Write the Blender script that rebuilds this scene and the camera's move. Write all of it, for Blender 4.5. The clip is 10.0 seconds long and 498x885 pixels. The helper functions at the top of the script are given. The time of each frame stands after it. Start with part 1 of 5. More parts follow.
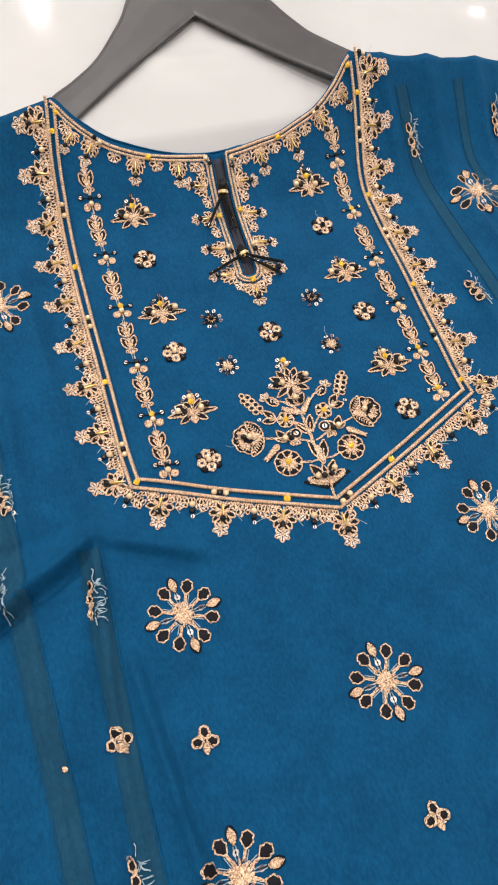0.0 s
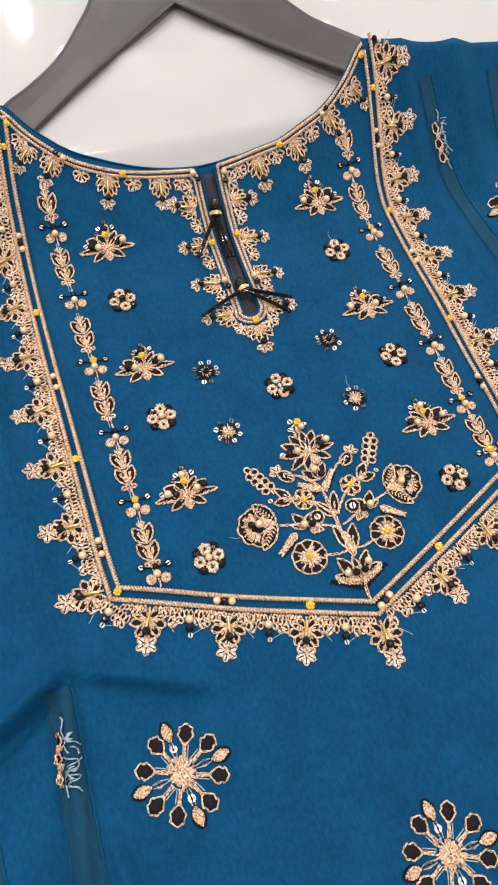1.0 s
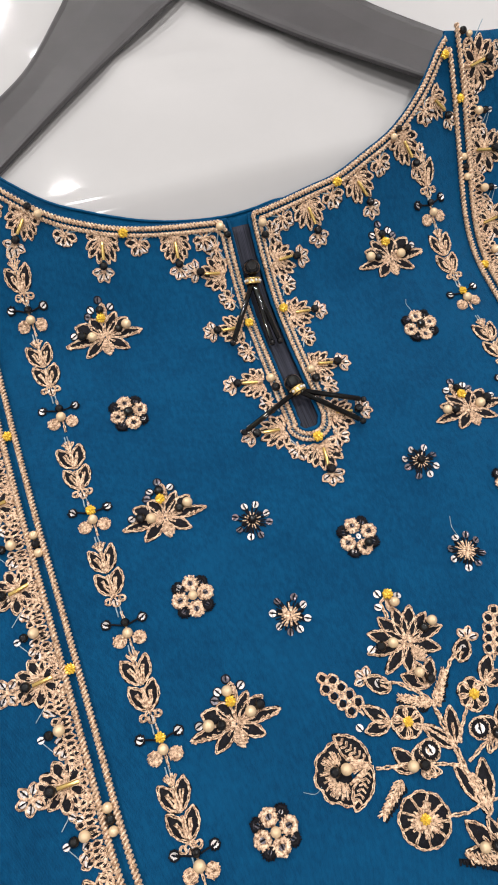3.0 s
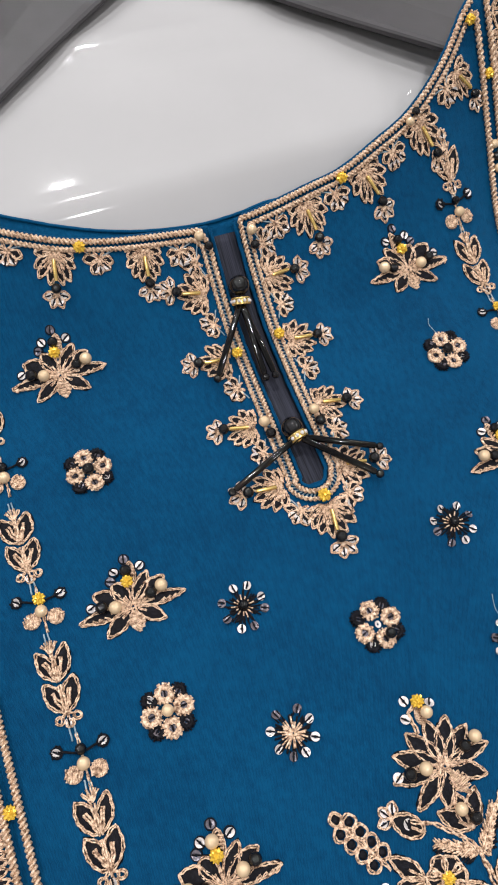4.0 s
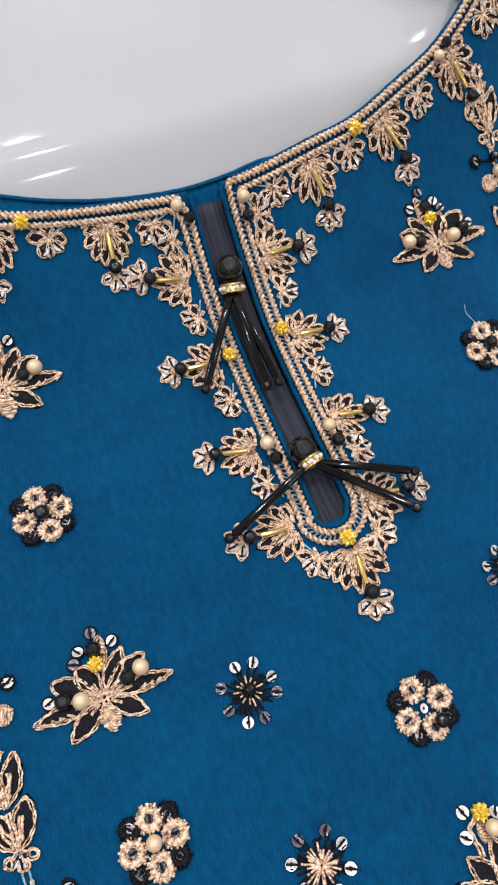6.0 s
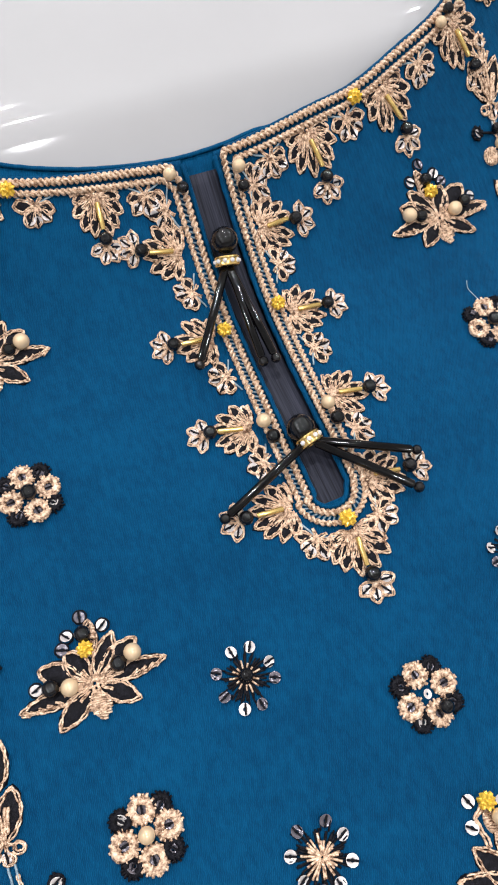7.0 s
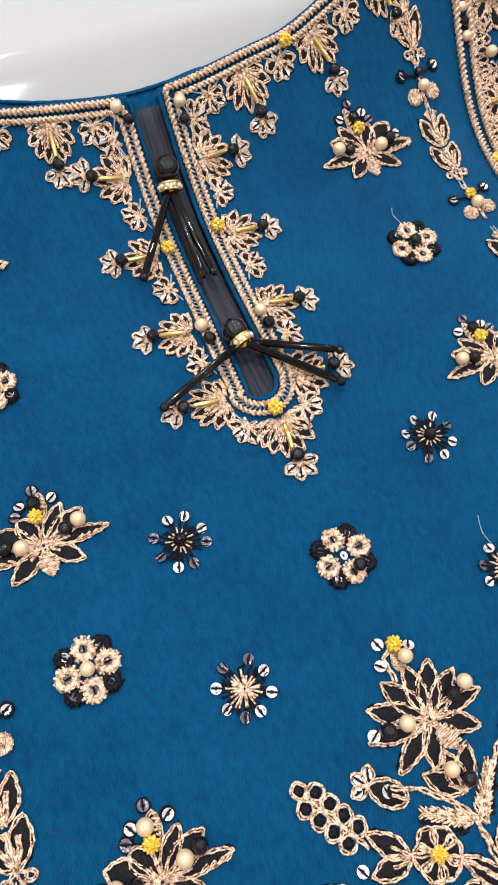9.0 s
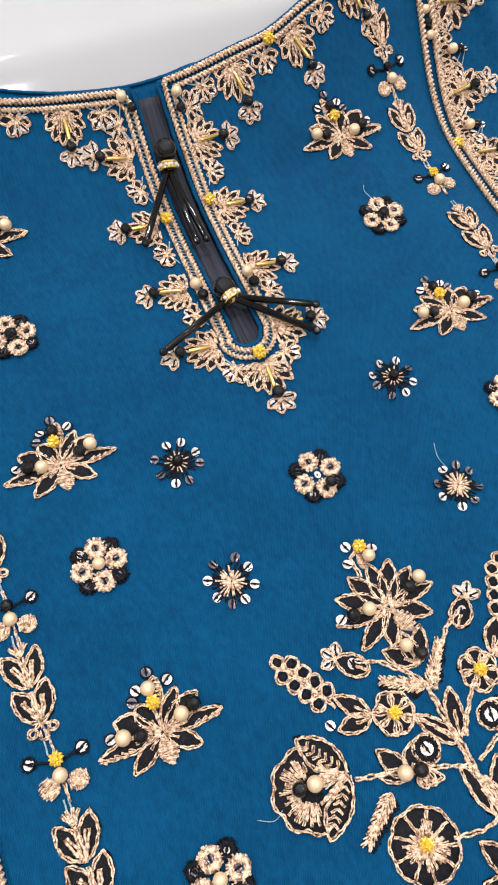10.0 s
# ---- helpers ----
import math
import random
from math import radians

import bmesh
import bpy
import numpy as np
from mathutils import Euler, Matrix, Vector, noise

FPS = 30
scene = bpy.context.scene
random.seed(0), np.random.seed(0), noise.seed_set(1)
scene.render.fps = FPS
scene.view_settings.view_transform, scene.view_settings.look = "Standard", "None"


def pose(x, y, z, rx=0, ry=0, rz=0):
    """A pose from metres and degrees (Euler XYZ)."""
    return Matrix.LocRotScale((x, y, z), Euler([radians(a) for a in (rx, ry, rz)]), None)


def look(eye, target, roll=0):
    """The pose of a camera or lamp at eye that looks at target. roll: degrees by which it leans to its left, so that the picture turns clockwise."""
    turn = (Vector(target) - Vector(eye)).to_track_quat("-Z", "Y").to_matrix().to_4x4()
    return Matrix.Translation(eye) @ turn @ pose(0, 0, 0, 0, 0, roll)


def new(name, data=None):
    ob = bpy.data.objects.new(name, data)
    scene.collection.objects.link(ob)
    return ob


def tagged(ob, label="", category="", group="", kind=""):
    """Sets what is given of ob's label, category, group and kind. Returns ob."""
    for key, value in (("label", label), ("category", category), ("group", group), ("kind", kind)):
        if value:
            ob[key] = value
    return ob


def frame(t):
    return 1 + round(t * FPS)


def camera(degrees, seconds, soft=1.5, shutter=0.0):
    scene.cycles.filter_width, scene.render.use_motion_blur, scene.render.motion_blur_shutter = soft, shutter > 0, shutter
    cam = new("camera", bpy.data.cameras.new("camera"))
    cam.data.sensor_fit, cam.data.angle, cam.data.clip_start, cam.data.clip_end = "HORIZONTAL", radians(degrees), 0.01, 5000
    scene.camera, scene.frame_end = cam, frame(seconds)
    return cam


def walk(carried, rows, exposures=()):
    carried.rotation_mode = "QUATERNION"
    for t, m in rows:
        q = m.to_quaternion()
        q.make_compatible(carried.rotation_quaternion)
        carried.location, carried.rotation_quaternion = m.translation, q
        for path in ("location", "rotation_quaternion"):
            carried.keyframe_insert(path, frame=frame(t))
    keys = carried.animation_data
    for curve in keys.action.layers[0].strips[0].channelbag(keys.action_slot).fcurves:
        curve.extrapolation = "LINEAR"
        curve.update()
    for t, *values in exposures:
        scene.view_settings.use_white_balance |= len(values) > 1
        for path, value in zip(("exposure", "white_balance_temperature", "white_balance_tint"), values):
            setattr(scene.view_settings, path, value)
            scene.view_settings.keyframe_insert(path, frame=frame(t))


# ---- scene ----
cam = camera(38.02, 10.0, soft=1.9)
PATH = [
    (0, (-0.10601, -0.09740, 0.31465), (0.3183, 0.6879, -1.4751), 11.97),
    (0.5, (-0.09640, -0.06697, 0.29183), (0.3275, 0.7256, -1.4948), 10.93),
    (1, (-0.08540, -0.03898, 0.26368), (0.3419, 0.7529, -1.5224), 10.06),
    (1.5, (-0.07718, -0.01021, 0.24754), (0.3526, 0.7783, -1.5395), 9.46),
    (2, (-0.07769, 0.01231, 0.23333), (0.3549, 0.7846, -1.5601), 9.76),
    (2.5, (-0.07331, 0.03541, 0.21761), (0.3526, 0.8010, -1.5803), 9.40),
    (2.7, (-0.07249, 0.04295, 0.21156), (0.3586, 0.8010, -1.5883), 9.78),
    (3.8, (-0.05353, 0.07635, 0.18005), (0.3564, 0.8467, -1.6195), 7.33),
    (4, (-0.05035, 0.08130, 0.17096), (0.3567, 0.8517, -1.6293), 6.83),
    (4.5, (-0.04504, 0.09322, 0.16254), (0.3636, 0.8465, -1.6446), 6.55),
    (5, (-0.04371, 0.10428, 0.15353), (0.3690, 0.8295, -1.6641), 7.27),
    (5.5, (-0.04192, 0.10769, 0.14497), (0.3858, 0.8143, -1.6765), 8.49),
    (7, (-0.04325, 0.10656, 0.13127), (0.4160, 0.7852, -1.6932), 11.02),
    (7.5, (-0.04148, 0.09943, 0.13200), (0.4337, 0.7778, -1.6884), 11.83),
    (8, (-0.04110, 0.09464, 0.13482), (0.4400, 0.7685, -1.6858), 12.13),
    (8.5, (-0.04432, 0.08773, 0.13480), (0.4300, 0.7741, -1.6829), 11.18),
    (9, (-0.04371, 0.07634, 0.13620), (0.4350, 0.7758, -1.6753), 10.70),
    (9.5, (-0.05362, 0.06799, 0.14552), (0.4304, 0.7750, -1.6616), 10.64),
    (10, (-0.05196, 0.05272, 0.15109), (0.4281, 0.7741, -1.6514), 9.78),
]
walk(cam, [(t, look(eye, target, roll)) for t, eye, target, roll in PATH],
     [(0, 0.08, 6750, 10), (1.5, 0.0, 6700, 10), (2.7, -0.08, 6550, 10), (4, -0.22, 6250, 10), (5.5, -0.22, 6050, 10),
      (7, -0.02, 6150, 10), (8, 0.05, 6200, 10), (10, 0.12, 6250, 10)])

# ---- light: a closed white shop room with ceiling downlights ----
world = bpy.data.worlds.new("room_air")
scene.world = world
world.use_nodes = True
world.node_tree.nodes["Background"].inputs["Color"].default_value = (1.0, 0.97, 0.93, 1)
world.node_tree.nodes["Background"].inputs["Strength"].default_value = 0.05
scene.view_settings.exposure = 0.0

CEILING_Z = 1.80
LAMP_POWER = 9.2
# northern lamps at 0.13 and 1.68 follow reflections; the rest are added fill
LAMP_X = ((-1.40, 1.15), (0.13, 1.0), (1.68, 0.95))
LAMP_Y = ((-1.60, 0.6), (-0.30, 1.2), (0.85, 1.5), (1.96, 1.2), (3.03, 1.0))  # place and share of each row


# ---- materials ----
def material(name, color, rough=0.5, metal=0.0, **extra):
    m = bpy.data.materials.new(name)
    m.use_nodes = True
    b = m.node_tree.nodes["Principled BSDF"]
    b.inputs["Base Color"].default_value = (*color, 1)
    b.inputs["Roughness"].default_value = rough
    b.inputs["Metallic"].default_value = metal
    for key, value in extra.items():
        b.inputs[key.replace("_", " ")].default_value = value
    return m


def node(m, kind, **inputs):
    n = m.node_tree.nodes.new(kind)
    for key, value in inputs.items():
        n.inputs[key.replace("_", " ")].default_value = value
    return n


def join(m, a, ao, b, bi):
    m.node_tree.links.new(a.outputs[ao], b.inputs[bi])


def ramp(m, source, out, stops):
    r = m.node_tree.nodes.new("ShaderNodeValToRGB")
    while len(r.color_ramp.elements) < len(stops):
        r.color_ramp.elements.new(0.5)
    for e, (at, c) in zip(r.color_ramp.elements, stops):
        e.position, e.color = at, (*c, 1)
    join(m, source, out, r, "Fac")
    return r


def bsdf(m):
    return m.node_tree.nodes["Principled BSDF"]


def bump(m, source, out, strength, distance, after=None):
    b = node(m, "ShaderNodeBump", Strength=strength, Distance=distance)
    join(m, source, out, b, "Height")
    if after:
        join(m, after, "Normal", b, "Normal")
    join(m, b, "Normal", bsdf(m), "Normal")
    return b


def cloth_material(name, dark, light, rough=0.6, sheen=0.14):
    """Fine twill: two crossing sets of thread lines, cloudy dye and slubs."""
    m = material(name, light, rough, Sheen_Weight=sheen, Sheen_Roughness=0.4, Specular_IOR_Level=0.16)
    bsdf(m).inputs["Sheen Tint"].default_value = (0.03, 0.40, 0.80, 1)
    bsdf(m).inputs["Specular Tint"].default_value = (0.25, 0.65, 1.0, 1)
    co = m.node_tree.nodes.new("ShaderNodeTexCoord")
    big = node(m, "ShaderNodeTexNoise", Scale=34.0, Detail=8.0, Roughness=0.72)
    join(m, co, "Object", big, "Vector")
    stretch = node(m, "ShaderNodeMapping")
    stretch.inputs["Scale"].default_value = (800, 420, 400)
    stretch.inputs["Rotation"].default_value = (0, 0, radians(12))
    join(m, co, "Object", stretch, "Vector")
    slub = node(m, "ShaderNodeTexNoise", Scale=1.0, Detail=3.0, Roughness=0.6)
    join(m, stretch, "Vector", slub, "Vector")
    mix = node(m, "ShaderNodeMath")
    mix.operation = "MULTIPLY_ADD"
    mix.inputs[1].default_value = 0.45
    join(m, slub, "Fac", mix, 0)
    half = node(m, "ShaderNodeMath")
    half.operation = "MULTIPLY"
    half.inputs[1].default_value = 0.55
    join(m, big, "Fac", half, 0)
    join(m, half, "Value", mix, 2)
    twist = node(m, "ShaderNodeMapping")
    twist.inputs["Rotation"].default_value = (0, 0, radians(28))
    join(m, co, "Object", twist, "Vector")
    twill = node(m, "ShaderNodeTexWave", Scale=1000.0, Distortion=5.0, Detail=3.0, Detail_Scale=2.0)
    join(m, twist, "Vector", twill, "Vector")
    weave = node(m, "ShaderNodeMath")
    weave.operation = "MULTIPLY_ADD"
    weave.inputs[1].default_value = 0.20
    join(m, twill, "Fac", weave, 0)
    join(m, mix, "Value", weave, 2)
    r = ramp(m, weave, "Value", [(0.43, dark), (0.78, light)])
    join(m, r, "Color", bsdf(m), "Base Color")
    b = bump(m, twill, "Fac", 0.55, 0.0002)
    b2 = bump(m, slub, "Fac", 0.22, 0.0003, b)
    return m


def thread_material(name, colors, rough, metal, scale=900.0, sheen=0.0):
    """Embroidery thread: fine stitch lines and uneven colour that also imitates shade and glints."""
    m = material(name, colors[1], rough, metal, Sheen_Weight=sheen)
    co = m.node_tree.nodes.new("ShaderNodeTexCoord")
    n = node(m, "ShaderNodeTexNoise", Scale=scale, Detail=4.0, Roughness=0.65)
    join(m, co, "Object", n, "Vector")
    r = ramp(m, n, "Fac", [(0.36, colors[0]), (0.54, colors[1]), (0.74, colors[2])])
    join(m, r, "Color", bsdf(m), "Base Color")
    n2 = node(m, "ShaderNodeTexNoise", Scale=scale * 3, Detail=2.0)
    join(m, co, "Object", n2, "Vector")
    bump(m, n2, "Fac", 0.6, 0.00025)
    return m


BLUE = cloth_material("blue_cloth", (0.0014, 0.032, 0.088), (0.0034, 0.072, 0.174))
BLUE_SHEER = cloth_material("blue_sheer_double", (0.0055, 0.034, 0.070), (0.013, 0.064, 0.118))
BLUE_INSIDE = cloth_material("blue_inside", (0.002, 0.046, 0.120), (0.004, 0.080, 0.190))
# dark and light ends paint shadow gaps and highlights between the stitches
GOLD = thread_material("gold_thread", [(0.15, 0.070, 0.035), (0.80, 0.555, 0.375), (1.0, 0.87, 0.70)], 0.32, 0.25, 1300.0)
ROPE = thread_material("gold_cord", [(0.22, 0.11, 0.055), (0.78, 0.56, 0.385), (1.0, 0.86, 0.70)], 0.36, 0.22, 1500.0)
BLACK = thread_material("black_thread", [(0.0018, 0.0017, 0.003), (0.005, 0.0048, 0.008), (0.016, 0.0155, 0.022)], 0.6, 0.0, 1500.0)
bsdf(BLACK).inputs["Specular IOR Level"].default_value = 0.15
NET = thread_material("pale_net_thread", [(0.16, 0.24, 0.30), (0.30, 0.40, 0.46), (0.50, 0.58, 0.60)], 0.5, 0.0)
PEARL = material("pearl", (0.74, 0.545, 0.335), 0.24, 0.25, Coat_Weight=0.7, Coat_Roughness=0.06)
BEAD = material("black_bead", (0.003, 0.003, 0.004), 0.13, Specular_IOR_Level=0.5)
TUBE = material("black_glass", (0.0015, 0.0015, 0.002), 0.06, Specular_IOR_Level=0.45)
SEQUIN = material("silver_sequin", (0.84, 0.77, 0.74), 0.28, 0.4)
# dark sequins, also used for silver ones turned away from the light
DARKSEQUIN = material("darker_sequin", (0.22, 0.20, 0.23), 0.24, 0.5)
BUGLE = material("gold_bugle", (0.72, 0.50, 0.17), 0.2, 0.75)
YELLOW = material("yellow_bead", (0.85, 0.55, 0.06), 0.25, 0.35)
RING = material("gilt_ring", (0.78, 0.55, 0.20), 0.2, 0.95)
STONE = material("clear_stone", (0.85, 0.85, 0.88), 0.05, 0.3)


def ribbon_material():
    m = material("black_ribbon", (0.02, 0.022, 0.04), 0.6, Specular_IOR_Level=0.2)
    co = m.node_tree.nodes.new("ShaderNodeTexCoord")
    mp = node(m, "ShaderNodeMapping")
    mp.inputs["Scale"].default_value = (2600, 60, 1)
    join(m, co, "Object", mp, "Vector")
    n = node(m, "ShaderNodeTexNoise", Scale=1.0, Detail=3.0)
    join(m, mp, "Vector", n, "Vector")
    r = ramp(m, n, "Fac", [(0.3, (0.003, 0.004, 0.009)), (0.7, (0.030, 0.032, 0.050))])
    join(m, r, "Color", bsdf(m), "Base Color")
    bump(m, n, "Fac", 0.5, 0.0002)
    return m


RIBBON = ribbon_material()


def noisy(name, c1, c2, rough, scale, strength, distance, **extra):
    m = material(name, c2, rough, **extra)
    co = m.node_tree.nodes.new("ShaderNodeTexCoord")
    n = node(m, "ShaderNodeTexNoise", Scale=scale, Detail=5.0, Roughness=0.55)
    join(m, co, "Object", n, "Vector")
    r = ramp(m, n, "Fac", [(0.3, c1), (0.7, c2)])
    join(m, r, "Color", bsdf(m), "Base Color")
    bump(m, n, "Fac", strength, distance)
    return m


WHITE = noisy("white_cover", (0.385, 0.378, 0.378), (0.445, 0.437, 0.437), 0.55, 9.0, 0.12, 0.002, Coat_Weight=0.22, Coat_Roughness=0.07)
HANGER = noisy("grey_plastic", (0.026, 0.0235, 0.0255), (0.040, 0.036, 0.039), 0.42, 60.0, 0.08, 0.0005)
PAINT = noisy("wall_paint", (0.66, 0.65, 0.64), (0.74, 0.73, 0.72), 0.8, 6.0, 0.2, 0.002)
FLOOR = noisy("floor_tile", (0.35, 0.33, 0.31), (0.45, 0.43, 0.41), 0.4, 4.0, 0.2, 0.002)


# ---- the lie of the cloth (all plan sizes below are in millimetres) ----
def smooth(a, b, v):
    s = np.clip((v - a) / (b - a), 0, 1)
    return s * s * (3 - 2 * s)


def ridge(x, y, ax, ay, bx, by, width, height):
    """A fold that runs from a to b and fades at both ends."""
    lx, ly = bx - ax, by - ay
    n = math.hypot(lx, ly)
    s = ((x - ax) * lx + (y - ay) * ly) / n
    d = ((x - ax) * -ly + (y - ay) * lx) / n
    fade = smooth(-12, 14, s) * smooth(-12, 14, n - s)
    return height * fade * np.exp(-np.sqrt((d / width) ** 2 + 0.04) * 1.4)


def lie(x, y):
    """Height of the cloth in mm: flat on the table, rising to the shoulders over the hanger, with soft folds."""
    x, y = np.asarray(x, float), np.asarray(y, float)
    up = 8.0 * np.logaddexp(0, (y - 190) / 8.0)
    z = 0.8 * up * (0.88 + 0.13 * np.clip(x / 90, -1, 1))
    out = smooth(98, 150, np.abs(x)) + smooth(0, -50, y)
    z = z + np.clip(out, 0, 1) * (0.9 * np.sin(x / 17 + y / 61) + 0.7 * np.sin(y / 23 - x / 39))
    z = z - 3.6 * smooth(74, 92, np.abs(x)) * smooth(20, 60, y) * (1 - smooth(222, 250, y)) * (1 - smooth(112, 150, np.abs(x)))
    z = z + 0.35 * np.sin(x / 13.0 + 1.3) * np.sin(y / 19.0) + 0.2 * np.sin(x / 5.1 + y / 7.7)
    if not x.size:
        return z
    x0, x1, y0, y1 = x.min(), x.max(), y.min(), y.max()
    for fold in FOLDS:
        ax, ay, bx, by, w, _ = fold
        far = 12 + 5 * w
        if x1 > min(ax, bx) - far and x0 < max(ax, bx) + far and y1 > min(ay, by) - far and y0 < max(ay, by) + far:
            z = z + ridge(x, y, *fold)
    return z


FOLDS = [
    (-113, 14, -170, -14, 4.0, 11.0), (-116, 6, -172, -23, 3.0, -9.0), (-113, 13, -68, -6, 4.0, 6.0), (-108, 6, -66, -14, 3.0, -4.0), (-113, 14, -121, -60, 3.0, 8.0), (-125, 22, -175, 12, 6.0, -4.0),
    (-110, -40, -101, -150, 4.0, 7.0), (-121, -55, -124, -190, 2.0, 3.0), (-120, 175, -113, 20, 7.0, 6.0), (-130, -30, -136, -180, 6.0, 5.0),
    (-138, 170, -142, -10, 6.0, 5.0), (-146, 60, -150, -190, 2.0, 3.0), (-101, 205, -110, 110, 5.0, -3.0), (-160, 200, -165, 20, 9.0, 6.0),
    (110, 242, 124, 70, 5.0, 4.5), (138, 240, 150, 110, 6.0, 6.0), (152, 190, 166, 60, 4.0, 5.0), (170, 235, 180, 120, 6.0, 6.0),
    (20, -40, 60, -110, 14.0, 3.0), (-35, -50, -62, -18, 9.0, 2.0), (95, 40, 130, -60, 10.0, 4.0), (40, -150, 90, -60, 12.0, 3.0),
    (18, 62, 44, 84, 5.0, -0.7), (30, 150, 48, 132, 5.0, 0.7), (-20, 60, -44, 44, 6.0, 0.6), (-30, 140, -44, 118, 6.0, -0.7), (60, 108, 40, 122, 5.0, 0.6),
]


crease = random.Random(11)
for _ in range(60):
    cx, cy = crease.uniform(-190, 190), crease.uniform(-190, 235)
    if abs(cx) < 118 and cy > -32:
        continue
    ca, cl = radians(crease.gauss(80, 35)), crease.uniform(10, 32)
    FOLDS.append((cx - cl * math.cos(ca), cy - cl * math.sin(ca), cx + cl * math.cos(ca), cy + cl * math.sin(ca), crease.uniform(2.0, 5.0), crease.choice((-1, 1)) * crease.uniform(0.6, 1.8)))
FOLDS += [(-116, 9, -168, -18, 1.6, -4.0), (-108, 9, -72, -10, 2.0, -2.6), (-118, 6, -126, -55, 1.5, -3.0), (-104, -45, -96, -150, 1.8, -3.0), (-150, -6, -185, 2, 2.0, -3.5)]


NECK_X = (-82.0, -77.0, -71.0, -59.0, -54.0, -41.0, -31.0, -4.0, 7.0, 21.0, 40.0, 60.0, 67.0, 75.0, 78.0, 89.0)
NECK_Y = (251.0, 243.4, 236.8, 227.2, 224.4, 218.9, 216.6, 213.2, 213.4, 214.6, 217.0, 223.4, 226.8, 232.0, 234.6, 246.0)


def neck(x):
    """The front neckline's height up the plan at x."""
    return sum(np.interp(np.asarray(x, float) + d, NECK_X, NECK_Y) for d in (-4, -2, 0, 2, 4)) / 5


def top_edge(x):
    x = np.asarray(x, float)
    return np.where(x < -82, 250.0 + 0.16 * (x + 82), np.where(x > 89, 246.0 - 0.13 * (x - 89), neck(x)))


def lean(y):
    return 0.5 + 1.7 * np.clip((y - 137) / 72.0, 0, 1)


def drape(v):
    """Plan points (x, y, height over the cloth) in mm to places in metres."""
    x, y, h = v[:, 0], v[:, 1], v[:, 2]
    e = 0.4
    z = lie(x, y)
    dx = (lie(x + e, y) - lie(x - e, y)) / (2 * e)
    dy = (lie(x, y + e) - lie(x, y - e)) / (2 * e)
    k = 1 / np.sqrt(1 + dx * dx + dy * dy)
    return np.stack((x - h * dx * k, y - h * dy * k, z + h * k), 1) * 0.001


def frame_at(x, y, h, turn=0.0, tilt=0.0):
    """A pose on the cloth, its z along the cloth's normal."""
    p = drape(np.array([(x, y, h), (x, y, h + 1), (x + 0.5, y, h)]))
    n = Vector(p[1] - p[0]).normalized()
    t = Vector(p[2] - p[0])
    t = (t - n * t.dot(n)).normalized()
    m = Matrix((t, n.cross(t), n)).transposed().to_4x4()
    return Matrix.Translation(p[0]) @ m @ pose(0, 0, 0, tilt, 0, turn)


# ---- mesh helpers ----
def make(name, verts, faces, mat, parent=None, label="", flat=False):
    me = bpy.data.meshes.new(name)
    me.from_pydata([tuple(v) for v in verts], [], faces)
    if not flat:
        me.shade_smooth()
    me.materials.append(mat)
    ob = new(name, me)
    ob.parent = parent
    return tagged(ob, label)


def part(name, bm, mat, parent, label="", flat=False):
    me = bpy.data.meshes.new(name)
    bm.to_mesh(me)
    bm.free()
    if not flat:
        me.shade_smooth()
    me.materials.append(mat)
    ob = new(name, me)
    ob.parent = parent
    return tagged(ob, label)


class Sewing:
    """Gathers strokes and fills of one thread in plan millimetres."""

    def __init__(self):
        self.v, self.f, self.n, self.lift = [], [], 0, 0.0

    def add(self, verts, faces):
        self.v.append(np.asarray(verts, float))
        self.f.extend([tuple(i + self.n for i in f) for f in faces])
        self.n += len(verts)

    def done(self, name, mat, parent, label=""):
        if not self.v:
            return None
        return make(name, drape(np.concatenate(self.v) + (0, 0, self.lift)), self.f, mat, parent, label)


def resample(pts, step):
    pts = np.asarray(pts, float)
    d = np.r_[0, np.cumsum(np.hypot(*np.diff(pts[:, :2], axis=0).T))]
    n = max(3, int(d[-1] / step) + 1)
    s = np.linspace(0, d[-1], n)
    return np.stack([np.interp(s, d, pts[:, i]) for i in range(pts.shape[1])], 1), s


TUBE_FACES = {}


def tube_faces(n, k):
    if (n, k) not in TUBE_FACES:
        TUBE_FACES[n, k] = [(i * k + j, i * k + (j + 1) % k, (i + 1) * k + (j + 1) % k, (i + 1) * k + j) for i in range(n - 1) for j in range(k)] + \
            [tuple(range(k - 1, -1, -1)), tuple((n - 1) * k + j for j in range(k))]
    return TUBE_FACES[n, k]


